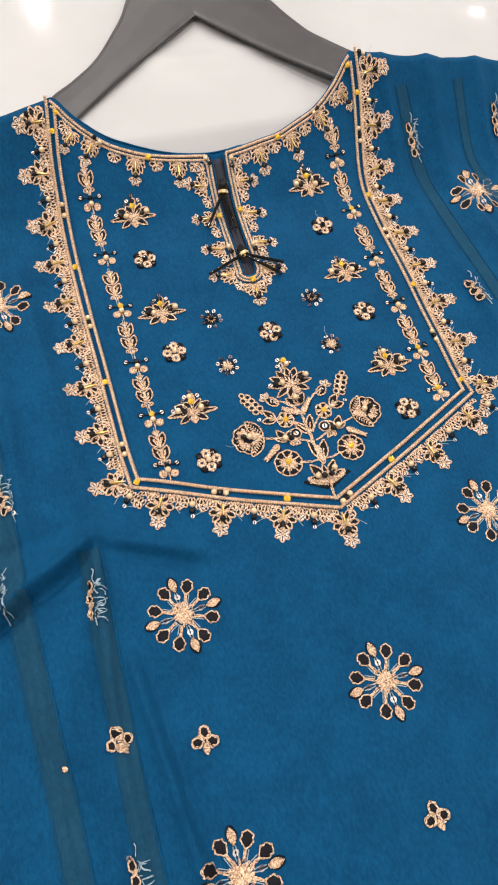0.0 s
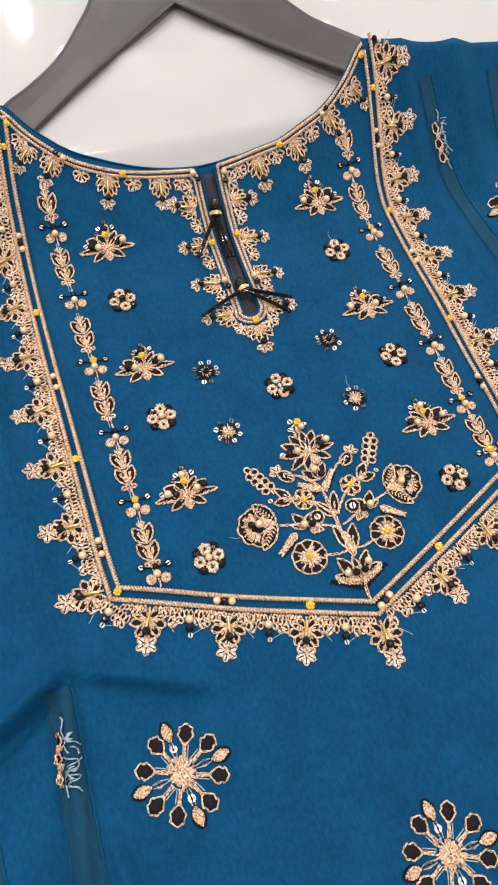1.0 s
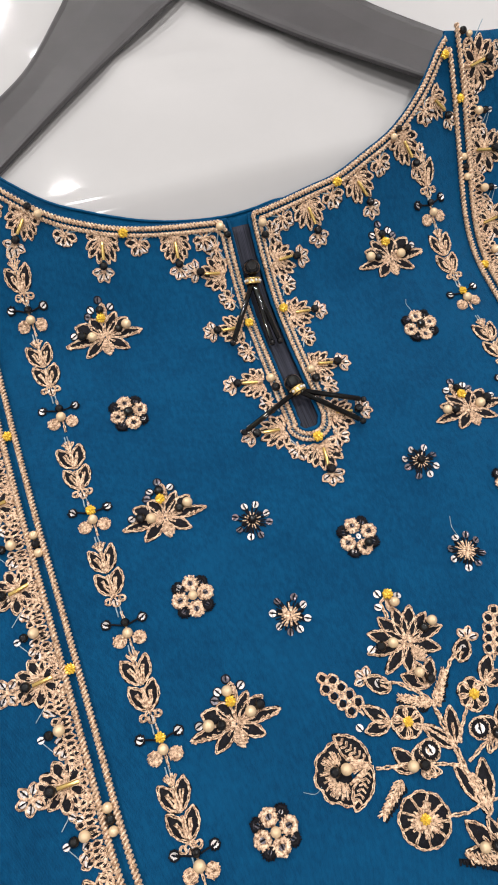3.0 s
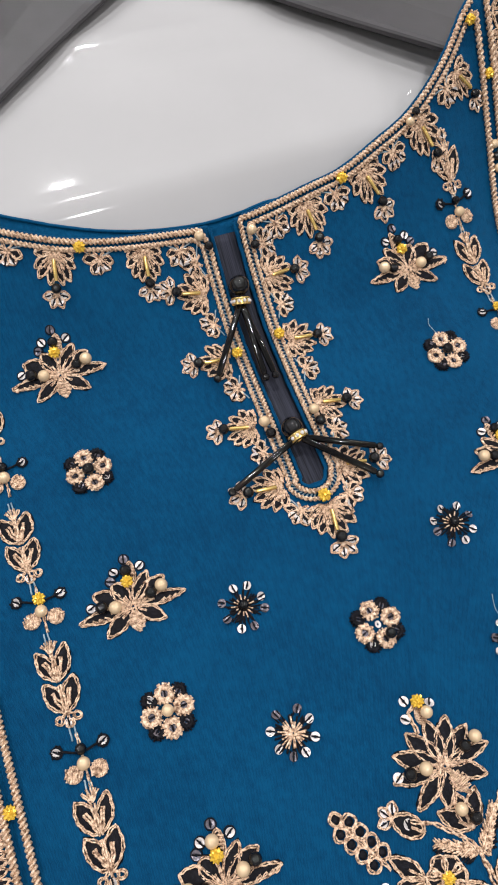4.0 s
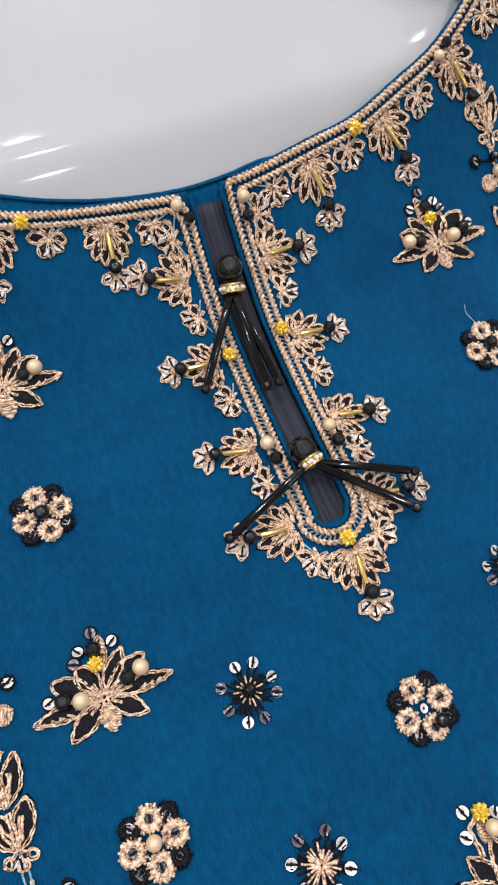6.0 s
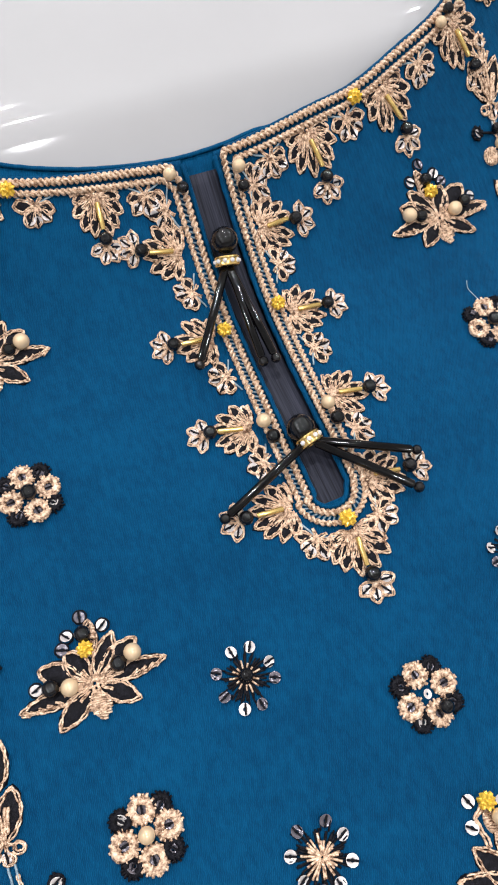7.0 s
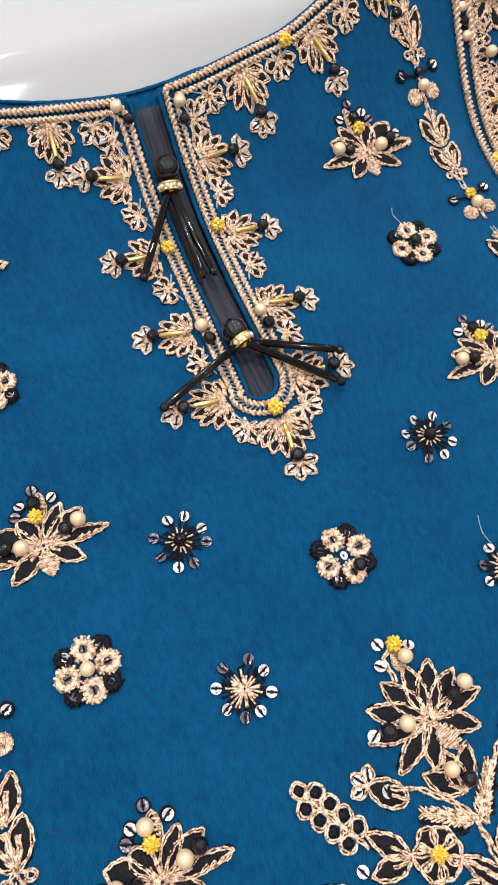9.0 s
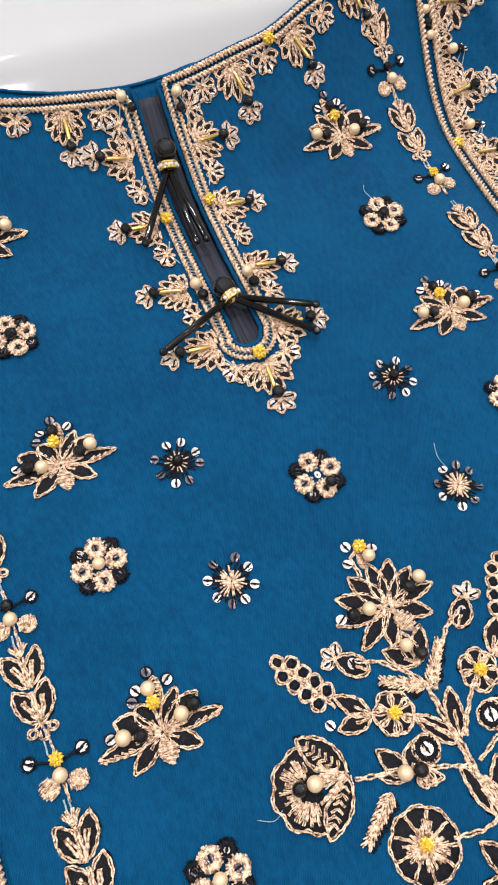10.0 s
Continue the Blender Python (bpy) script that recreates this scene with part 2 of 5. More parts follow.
def cord(sew, pts, r, h=0.0, step=None, knots=0.22, wobble=0.12, sides=5, taper=0.0, rng=random, aside=0.0):
    """A laid thread along plan points: round, with a bead-like stitch rhythm and a hand's wobble."""
    p, s = resample(pts, step or max(0.28, r * 0.75))
    n = len(p)
    t = np.gradient(p[:, :2], axis=0)
    t /= np.maximum(np.hypot(*t.T)[:, None], 1e-9)
    side = np.stack((-t[:, 1], t[:, 0]), 1)
    ph = rng.random() * 6.28
    rad = r * (1 + knots * np.sin(s / r * 1.9 + ph))
    if taper:
        rad = rad * (1 - taper * np.abs(np.linspace(-1, 1, n)) ** 3)
    off = r * wobble * (np.sin(s / r * 0.61 + ph * 2) + np.sin(s / r * 0.23 + ph))
    off = off + aside
    hh = (p[:, 2] if p.shape[1] > 2 else 0) + h + r * 0.8 + r * 0.25 * np.sin(s / r * 0.8 + ph)
    a = np.arange(sides) / sides * 2 * np.pi
    xy = p[:, None, :2] + side[:, None, :] * (off[:, None, None] + rad[:, None, None] * np.cos(a)[None, :, None])
    z = np.broadcast_to(hh, (n,))[:, None] + rad[:, None] * np.sin(a)[None]
    sew.add(np.concatenate((xy, z[..., None]), 2).reshape(-1, 3), tube_faces(n, sides))


def rope(sew, pts, r, h=0.0, pitch=2.3):
    """A two-ply twisted cord."""
    p, s = resample(pts, 0.30)
    t = np.gradient(p, axis=0)
    t /= np.maximum(np.hypot(*t.T)[:, None], 1e-9)
    side = np.stack((-t[:, 1], t[:, 0]), 1)
    for ply in (0, math.pi):
        a = s / pitch * 2 * np.pi + ply
        c = np.stack((*(p + side * (0.5 * r * np.cos(a))[:, None]).T, h + r + 0.5 * r * np.sin(a)), 1)
        rr = 0.62 * r * (1 + 0.06 * np.sin(s * 9))
        ang = np.arange(6) / 6 * 2 * np.pi
        xy = c[:, None, :2] + side[:, None, :] * (rr[:, None] * np.cos(ang)[None])[..., None]
        z = c[:, None, 2] + rr[:, None] * np.sin(ang)[None]
        sew.add(np.concatenate((xy, z[..., None]), 2).reshape(-1, 3), tube_faces(len(p), 6))


def pad(sew, outline, h=0.35, low=0.05):
    """A raised fill inside an outline: a rim, a domed middle."""
    o = np.asarray(outline, float)
    c = o.mean(0)
    k = len(o)
    v = [(*q, low) for q in o] + [(*(c + (q - c) * 0.72), h) for q in o] + [(*c, h * 1.15)]
    f = [(i, (i + 1) % k, k + (i + 1) % k, k + i) for i in range(k)] + [(k + i, k + (i + 1) % k, 2 * k) for i in range(k)]
    sew.add(v, f)


class At:
    """A turned, shifted, mirrored and scaled place on the plan."""

    def __init__(self, x, y, turn=0.0, flip=1, size=1.0):
        self.x, self.y, self.flip, self.size = x, y, flip, size
        self.c, self.s, self.turn = math.cos(radians(turn)), math.sin(radians(turn)), turn

    def __call__(self, pts):
        p = np.atleast_2d(np.asarray(pts, float))
        a, b = p[:, 0] * self.flip * self.size, p[:, 1] * self.size
        return np.stack((self.x + a * self.c - b * self.s, self.y + a * self.s + b * self.c), 1)

    def one(self, x, y):
        return tuple(self([(x, y)])[0])


def leaf_line(base, tip, width, bulge=0.45, n=11):
    """A closed leaf outline from base to tip."""
    b, t = np.asarray(base, float), np.asarray(tip, float)
    d = t - b
    q = np.array((-d[1], d[0])) / max(np.hypot(*d), 1e-9)
    s = np.linspace(0, 1, n)
    w = width / 2 * np.sin(np.pi * s ** (math.log(0.5) / math.log(bulge))) ** 0.8
    one = b + d * s[:, None] + q * w[:, None]
    two = b + d * s[:, None] - q * w[:, None]
    return np.concatenate((one, two[::-1][1:]))


def circle(x, y, r, n=16, start=0.0, sweep=360.0):
    a = np.radians(start + np.linspace(0, sweep, n + 1))
    return np.stack((x + r * np.cos(a), y + r * np.sin(a)), 1)


def lathe(profile, n=14):
    """A turned mesh from (radius, height) pairs."""
    bm = bmesh.new()
    rings = []
    for r, z in profile:
        rings.append([bm.verts.new((r * math.cos(a), r * math.sin(a), z)) for a in (i / n * 2 * math.pi for i in range(n))] if r > 1e-9 else [bm.verts.new((0, 0, z))])
    for a, b in zip(rings, rings[1:]):
        for i in range(n):
            q = [a[i % len(a)], a[(i + 1) % len(a)], b[(i + 1) % len(b)], b[i % len(b)]]
            q = list(dict.fromkeys(q))
            if len(q) > 2:
                bm.faces.new(q)
    return bm


def shared(name, bm, mat, flat=False):
    me = bpy.data.meshes.new(name)
    bm.to_mesh(me)
    bm.free()
    if not flat:
        me.shade_smooth()
    me.materials.append(mat)
    return me


def ball_profile(n=8):
    return [(max(0.0, math.sin(math.pi * i / n)), -math.cos(math.pi * i / n)) for i in range(n + 1)]


def gem_bm():
    bm = bmesh.new()
    bmesh.ops.create_icosphere(bm, subdivisions=3, radius=1.0)
    rng = random.Random(5)
    for i, v in enumerate(bm.verts):
        v.co *= 1.2 if i % 3 == 0 else rng.uniform(0.78, 0.95)
    return bm


SEQ = [(0.30, 0.02), (0.62, -0.02), (0.92, 0.07), (1.0, 0.14), (0.98, 0.20), (0.90, 0.15), (0.62, 0.06), (0.30, 0.09), (0.30, 0.02)]
TUBE_P = [(0.0, 0.0), (0.5, 0.0), (1.0, 0.02), (1.0, 0.98), (0.5, 1.0), (0.0, 1.0)]
MESH = {
    "pearl": shared("pearl", lathe(ball_profile(9), 16), PEARL),
    "black_bead": shared("black_bead", lathe(ball_profile(8), 14), BEAD),
    "yellow_bead": shared("yellow_bead", gem_bm(), YELLOW, True),
    "sequin": shared("sequin", lathe(SEQ, 12), SEQUIN),
    "dark_sequin": shared("dark_sequin", lathe(SEQ, 12), DARKSEQUIN),
    "bugle_bead": shared("bugle_bead", lathe(TUBE_P, 8), BUGLE),
    "glass_tube": shared("glass_tube", lathe(TUBE_P, 12), TUBE),
}
NEXT = [0]


SIZE = {"pearl": 0.84, "black_bead": 0.86, "yellow_bead": 0.88, "sequin": 1.0, "dark_sequin": 1.0}


def bead(kind, x, y, r, parent, h=None, tilt=None):
    NEXT[0] += 1
    r = r * SIZE[kind]
    rng = random.Random(NEXT[0])
    ob = new(kind, MESH[kind])
    if "sequin" in kind:
        m = frame_at(x, y, 0.45 if h is None else h, rng.uniform(0, 360), rng.uniform(8, 30) if tilt is None else tilt)
        r = r * 1.05
    else:
        m = frame_at(x, y, r * 0.92 if h is None else h, rng.uniform(0, 360))
        r = r * rng.uniform(0.95, 1.05)
    ob.parent = parent
    ob.matrix_basis = m @ Matrix.Diagonal((r * 0.001, r * 0.001, r * 0.001, 1))
    return ob


def stick(kind, a, b, ha, hb, r, parent):
    """A tube bead laid from a to b."""
    p = drape(np.array([(*a, ha), (*b, hb)]))
    d = Vector(p[1] - p[0])
    ob = new(kind, MESH[kind])
    ob.parent = parent
    ob.matrix_basis = Matrix.Translation(p[0]) @ d.to_track_quat("Z", "Y").to_matrix().to_4x4() @ Matrix.Diagonal((r * 0.001, r * 0.001, d.length, 1))
    return ob


class Motif:
    """One sewn motif: gold thread, with black fill, pale net and beads as its parts."""

    def __init__(self, name, label="", at=None):
        NEXT[0] += 1
        self.name, self.label, self.at, self.lift = name, label, at, 0.0
        self.g, self.k, self.n, self.todo, self.pieces = Sewing(), Sewing(), Sewing(), [], []
        self.rng = random.Random(NEXT[0] * 7 + 3)

    def jit(self, a=0.18):
        return self.rng.uniform(-a, a)

    def line(self, pts, r=0.36, h=0.25, sew=None, **kw):
        r = r * self.at.size ** 0.5
        p = self.at(pts)
        if sew is None and r > 0.25:
            cord(self.g, p, r * 0.58, h, rng=self.rng, wobble=0.4, aside=r * 0.54, **{**kw, "knots": 0.2})
            cord(self.g, p, r * 0.58, h + r * 0.25, rng=self.rng, wobble=0.4, aside=-r * 0.54, **{**kw, "knots": 0.2})
        else:
            cord(sew or self.g, p, r, h, rng=self.rng, **kw)

    def leaf(self, base, tip, width, fill=True, rib=0, r=0.36, bulge=0.45, h=0.25):
        tip = (tip[0] + self.jit(), tip[1] + self.jit())
        o = leaf_line(base, tip, width * self.rng.uniform(0.92, 1.08), bulge)
        whole = self.g
        if r > 0.29:
            self.g = Sewing()
            self.pieces.append((self.g, "petal", GOLD))
        if fill:
            pad(self.k, self.at(o[:-1]), 0.4 + h * 0.4)
        self.line(o, r, h)
        if r > 0.29:
            # a wider black cord below: thread fringe and the outline's painted shadow rim
            cord(self.k, self.at(o), r * 1.25, -0.25, step=0.8, rng=self.rng, knots=0.3, wobble=0.3, sides=4)
        if rib:
            b, t = np.array(base), np.array(tip)
            self.line([b, b + (t - b) * rib], r * 0.9, h + 0.25)
        self.g = whole

    def satin(self, base, tip, width, r=0.3, n=5, h=0.3):
        """A leaf filled with gold stitches."""
        b, t = np.asarray(base, float), np.asarray(tip, float)
        o = leaf_line(b, t, width)
        pad(self.g, self.at(o[:-1]), 0.5)
        d = t - b
        q = np.array((-d[1], d[0])) / max(np.hypot(*d), 1e-9)
        m = max(3, int(np.hypot(*d) / 0.75))
        for i in range(m):
            s = (i + 0.5) / m
            w = width / 2 * math.sin(math.pi * s) ** 0.8 * 1.05
            c = b + d * s
            self.line([c - q * w - d * 0.04, c + q * w + d * 0.04 * self.rng.uniform(0.5, 1.5)], r, h + 0.25, knots=0.1)

    def disc(self, x, y, r, rr=0.32):
        pad(self.g, self.at(circle(x, y, r)[:-1]), 0.45)
        a0 = self.rng.uniform(0, 180)
        m = max(4, int(2 * r / 0.55))
        for i in range(m):
            o = -r + (i + 0.5) * 2 * r / m
            w = math.sqrt(max(0.05, r * r - o * o))
            c, s = math.cos(radians(a0)), math.sin(radians(a0))
            self.line([(x + o * c - w * s, y + o * s + w * c), (x + o * c + w * s, y + o * s - w * c)], rr, 0.45, knots=0.1)

    def ring(self, x, y, r, thick=0.7, sew=None, fuzz=10):
        dark = sew is self.k
        sew = Sewing()
        self.pieces.append((sew, "ring", BLACK if dark else GOLD))
        cord(sew, self.at(circle(x, y, r, 20, self.rng.uniform(0, 360), 372)), thick * 0.8, 0.1, rng=self.rng, knots=0.1, sides=6)
        for i in range(fuzz * 2):
            a = i / (fuzz * 2) * 2 * math.pi + self.jit(0.15)
            i0, i1 = r - thick * self.rng.uniform(0.7, 1.1), r + thick * self.rng.uniform(0.8, 1.3)
            lean_a = a + self.rng.uniform(0.1, 0.4)
            cord(sew, self.at([(x + i0 * math.cos(a), y + i0 * math.sin(a)), (x + i1 * math.cos(lean_a), y + i1 * math.sin(lean_a))]), 0.24, thick * 0.8, rng=self.rng, knots=0.0)

    def bead(self, kind, x, y, r, h=None):
        self.todo.append((kind, self.at.one(x, y), r * self.at.size ** 0.5, h))

    def sequin(self, x, y, r=1.05, away=(0, 0), kind="sequin"):
        """A sequin with its black holding stitch."""
        self.todo.append((kind, self.at.one(x + self.jit(0.1), y + self.jit(0.1)), r, None))
        d = np.array((x - away[0], y - away[1]))
        d = d / max(np.hypot(*d), 1e-9)
        cord(self.k, self.at([np.array((x, y)) - d * r * 1.1, np.array((x, y)) + d * r * 1.0]), 0.2, 0.55, rng=self.rng, knots=0.0)

    def bugle(self, a, b, r=0.55, h=1.2):
        self.todo.append(("bugle_bead", self.at.one(*a), r, (self.at.one(*b), h)))

    def done(self, parent):
        names = [(self.g, self.name, GOLD), (self.k, "black_stitching", BLACK), (self.n, "pale_net", NET)]
        for sew, name, mat in names + self.pieces:
            sew.lift = self.lift
        root = None
        for sew, name, mat in names:
            if not sew.n:
                continue
            if root is None:
                root = sew.done(self.name, mat, parent, self.label)
            else:
                sew.done(name, mat, root)
        for sew, name, mat in self.pieces:
            if root is None:
                root = sew.done(self.name, mat, parent, self.label)
            else:
                sew.done(name, mat, root)
        for kind, (x, y), r, more in self.todo:
            if kind == "bugle_bead":
                stick(kind, (x, y), more[0], more[1], more[1], r, root)
            else:
                bead(kind, x, y, r, root, more)
        return root


# ---- room and table ----
def slab(name, x0, x1, y0, y1, z0, z1, mat, kind="structure", label="", category=""):
    bm = bmesh.new()
    bmesh.ops.create_cube(bm, size=1.0)
    for v in bm.verts:
        v.co = Vector(((x0 + x1) / 2 + v.co.x * (x1 - x0), (y0 + y1) / 2 + v.co.y * (y1 - y0), (z0 + z1) / 2 + v.co.z * (z1 - z0)))
    ob = part(name, bm, mat, None, flat=True)
    return tagged(ob, label, category, "", kind)


# unseen floor, ceiling and walls, added to close the room and bounce light
slab("floor", -3, 3, -3, 4.5, -0.9, -0.8, FLOOR, label="plain grey tiled shop floor", category="floor")
slab("ceiling", -3, 3, -3, 4.5, CEILING_Z, CEILING_Z + 0.1, PAINT, label="plain white painted ceiling", category="ceiling")
slab("wall_north", -3.1, 3.1, 4.5, 4.6, -0.9, CEILING_Z + 0.1, PAINT, label="plain white painted wall", category="wall")
slab("wall_south", -3.1, 3.1, -3.1, -3, -0.9, CEILING_Z + 0.1, PAINT, label="plain white painted wall", category="wall")
slab("wall_east", 3, 3.1, -3, 4.5, -0.9, CEILING_Z + 0.1, PAINT, label="plain white painted wall", category="wall")
slab("wall_west", -3.1, -3, -3, 4.5, -0.9, CEILING_Z + 0.1, PAINT, label="plain white painted wall", category="wall")


def downlight(x, y, share):
    bm = lathe([(0.034, 0.0), (0.044, 0.0), (0.055, -0.006), (0.058, 0.0), (0.058, 0.004), (0.034, 0.004), (0.034, 0.0)], 24)
    ob = part("downlight", bm, PAINT, None)
    ob.location = (x, y, CEILING_Z - 0.004)
    tagged(ob, "round white recessed ceiling downlight, switched on, in a partly assumed grid", "ceiling light", "ceiling downlights")
    lamp = bpy.data.lights.new("downlight_lamp", "AREA")
    lamp.shape, lamp.size, lamp.energy, lamp.color = "DISK", 0.06, LAMP_POWER * share, (1.0, 0.97, 0.95)
    lo = new("downlight_lamp", lamp)
    lo.location = (x, y, CEILING_Z - 0.012)


for lx, column in LAMP_X:
    for ly, share in LAMP_Y:
        downlight(lx, ly, share * column)


def table_cover():
    xs = np.r_[np.linspace(-0.75, -0.2, 30), np.arange(-0.19, 0.25, 0.004), np.linspace(0.26, 0.75, 26)]
    ys = np.r_[np.linspace(-0.65, 0.14, 30), np.arange(0.15, 0.42, 0.003), np.linspace(0.43, 1.10, 30)]
    nx, ny = len(xs), len(ys)
    X, Y = np.meshgrid(xs, ys)
    x, y = X.ravel() * 1000, Y.ravel() * 1000
    rise = 0.70 * 8.0 * np.logaddexp(0, (y - 190) / 8.0) - 12.0 + 6.5 * smooth(188, 215, y)
    rise = rise - 12.0 * smooth(66, 92, np.abs(x)) * (1 - smooth(246, 258, y))
    z = 21.5 - 0.9 * np.logaddexp(0, (21.5 - rise) / 0.9)
    area = smooth(236, 268, y)
    for a in ((-40, 296, 90, 262, 9, 1.1), (10, 335, 110, 305, 12, 0.9), (-10, 284, 95, 290, 7, 0.8), (10, 318, 70, 326, 8, 0.7),
              (4, 246, 66, 256, 5, -0.5), (-14, 276, 50, 270, 5, -0.5), (20, 300, 70, 276, 5, 0.8), (-200, 380, -60, 420, 30, 2.0), (120, 330, 230, 300, 26, 1.6)):
        z = z + 1.8 * area * ridge(x, y, *a)
    v = np.stack((x, y, z), 1) * 0.001
    f = [(j * nx + i, j * nx + i + 1, (j + 1) * nx + i + 1, (j + 1) * nx + i) for j in range(ny - 1) for i in range(nx - 1)]
    ob = make("table_cover", v, f, WHITE)
    sol = ob.modifiers.new("thick", "SOLIDIFY")
    sol.thickness, sol.offset = 0.002, -1
    tagged(ob, "smooth white glossy cover with soft wrinkles on a table", "table cover", kind="structure")


table_cover()
slab("table", -0.75, 0.75, -0.65, 1.10, -0.8, -0.0185, PAINT, "structure", "plain white display table under the cover", "table")


# ---- the hanger ----
def hanger_edge(ps, n=16):
    """A smooth line through a few points (Catmull-Rom)."""
    p = [np.array(q, float) for q in ps]
    p = [2 * p[0] - p[1]] + p + [2 * p[-1] - p[-2]]
    out = []
    for a, b, c, d in zip(p, p[1:], p[2:], p[3:]):
        for s in np.linspace(0, 1, n, endpoint=False):
            out.append(0.5 * (2 * b + (c - a) * s + (2 * a - 5 * b + 4 * c - d) * s * s + (3 * b - a - 3 * c + d) * s ** 3))
    return np.array(out + [p[-2]])


HANGER_Z = 26.6


def hanger():
    root = new("clothes_hanger")
    root.location = (0, 0, 0)
    tagged(root, "wide dark grey plastic clothes hanger inside the neck", "hanger")
    for inner, outer in (
        ([(18.5, 317), (-29, 280.5), (-69, 246.5), (-86, 232)], [(17, 375), (-8, 360), (-20, 338), (-25.5, 326), (-32, 315), (-49, 290.5), (-66, 275), (-78, 266.5), (-92, 253)]),
        ([(18.5, 317), (51, 278), (83, 245.5), (94, 234)], [(17, 375), (50, 360), (67, 323), (73, 307), (79, 293), (84, 284), (99, 266), (110, 254)]),
    ):
        low, high = hanger_edge(inner), hanger_edge(outer)
        bm = bmesh.new()
        rows = []
        prof = ((0.04, -1.6), (0.0, -0.6), (0.0, 0.9), (0.02, 1.5), (0.07, 1.8), (0.5, 2.2), (0.90, 1.8), (0.95, 2.5), (0.985, 2.5), (1.0, 1.6), (1.0, -0.6), (0.96, -1.6))
        half = np.linspace(0, 1, 90)
        low, high = resample(low, 1.0)[0], resample(high, 1.0)[0]
        low, high = [np.stack([np.interp(half, np.linspace(0, 1, len(e)), e[:, c]) for c in (0, 1)], 1) for e in (low, high)]
        for a, b in zip(low, high):
            row = []
            for s, h in prof:
                px, py = a[0] + (b[0] - a[0]) * s, a[1] + (b[1] - a[1]) * s
                z = HANGER_Z + 0.035 * (px - 15) + h * 0.86
                if abs(px) > 66 and py < float(top_edge(np.array(px))) + 1.0:
                    z = min(z, float(lie(px, py)) - 4.6 + h * 0.86)
                row.append(bm.verts.new((px * 0.001, py * 0.001, z * 0.001)))
            rows.append(row)
        for r0, r1 in zip(rows, rows[1:]):
            for i in range(len(prof)):
                j = (i + 1) % len(prof)
                bm.faces.new((r0[i], r0[j], r1[j], r1[i]))
        bm.faces.new(rows[0]), bm.faces.new(rows[-1][::-1])
        bmesh.ops.recalc_face_normals(bm, faces=bm.faces)
        ob = part("arm", bm, HANGER, root, flat=True)
    bm = lathe([(0.0, 0.0), (0.0028, 0.0), (0.0028, 0.055), (0.0, 0.055)], 12)
    ob = part("hook_stem", bm, RING, root, "plain metal hook stem")
    ob.matrix_basis = Matrix.Translation((0.016, 0.366, HANGER_Z * 0.001)) @ pose(0, 0, 0, -90, 0, -2)


hanger()


# ---- the kurta ----
kurta = new("kurta")
tagged(kurta, "deep teal blue kurta with gold embroidered yoke and beads", "garment")


def body_front():
    fine = np.r_[np.arange(-98, -12, 2.0), np.arange(-12, 12.01, 0.75), np.arange(14, 99, 2.0)]
    xs = np.r_[np.arange(-330, -190, 5.0), np.arange(-190, -98, 1.6), fine, np.arange(100, 190, 2.0), np.arange(190, 331, 5.0)]
    ys = np.r_[np.arange(-330, -190, 5.0), np.arange(-190, 205, 2.0)]
    rows = []
    edge = top_edge(xs)
    for y in ys:
        rows.append(np.stack((xs, np.full_like(xs, y), np.zeros_like(xs)), 1))
    for s in np.linspace(0, 1, 13):
        y = 205 + (edge - 205) * s
        rows.append(np.stack((xs, y, np.zeros_like(xs)), 1))
    ny, nx = len(rows), len(xs)
    v = np.concatenate(rows)
    v[:, 0] += lean(v[:, 1]) * (1 - smooth(8, 30, np.abs(v[:, 0])))
    slit_x = v[:, 0] - lean(v[:, 1])
    inside = (np.abs(slit_x) < 3.3) & (v[:, 1] > 138.5)
    f = []
    for j in range(ny - 1):
        for i in range(nx - 1):
            q = (j * nx + i, j * nx + i + 1, (j + 1) * nx + i + 1, (j + 1) * nx + i)
            if not any(inside[k] for k in q):
                f.append(q)
    p = drape(v)
    # the shoulder edge rolls over and down behind
    last = (ny - 1) * nx
    base = len(p)
    more = []
    for back, down in ((1.2, 1.0), (0.6, 3.2), (-4, 6), (-10, 10)):
        q = p[last:].copy()
        q[:, 1] += back * 0.001
        q[:, 2] -= down * 0.001
        more.append(q)
    over = (xs > 89.5) | (xs < -82.5)
    for r in range(4):
        for i in range(nx - 1):
            if over[i] and over[i + 1]:
                a = last + i if r == 0 else base + (r - 1) * nx + i
                b = base + r * nx + i
                f.append((a, a + 1, b + 1, b))
    ob = make("front", np.concatenate([p] + more), f, BLUE, kurta, "deep teal blue woven fabric")
    sol = ob.modifiers.new("thick", "SOLIDIFY")
    sol.thickness, sol.offset = 0.0005, -1
    return ob


body_front()


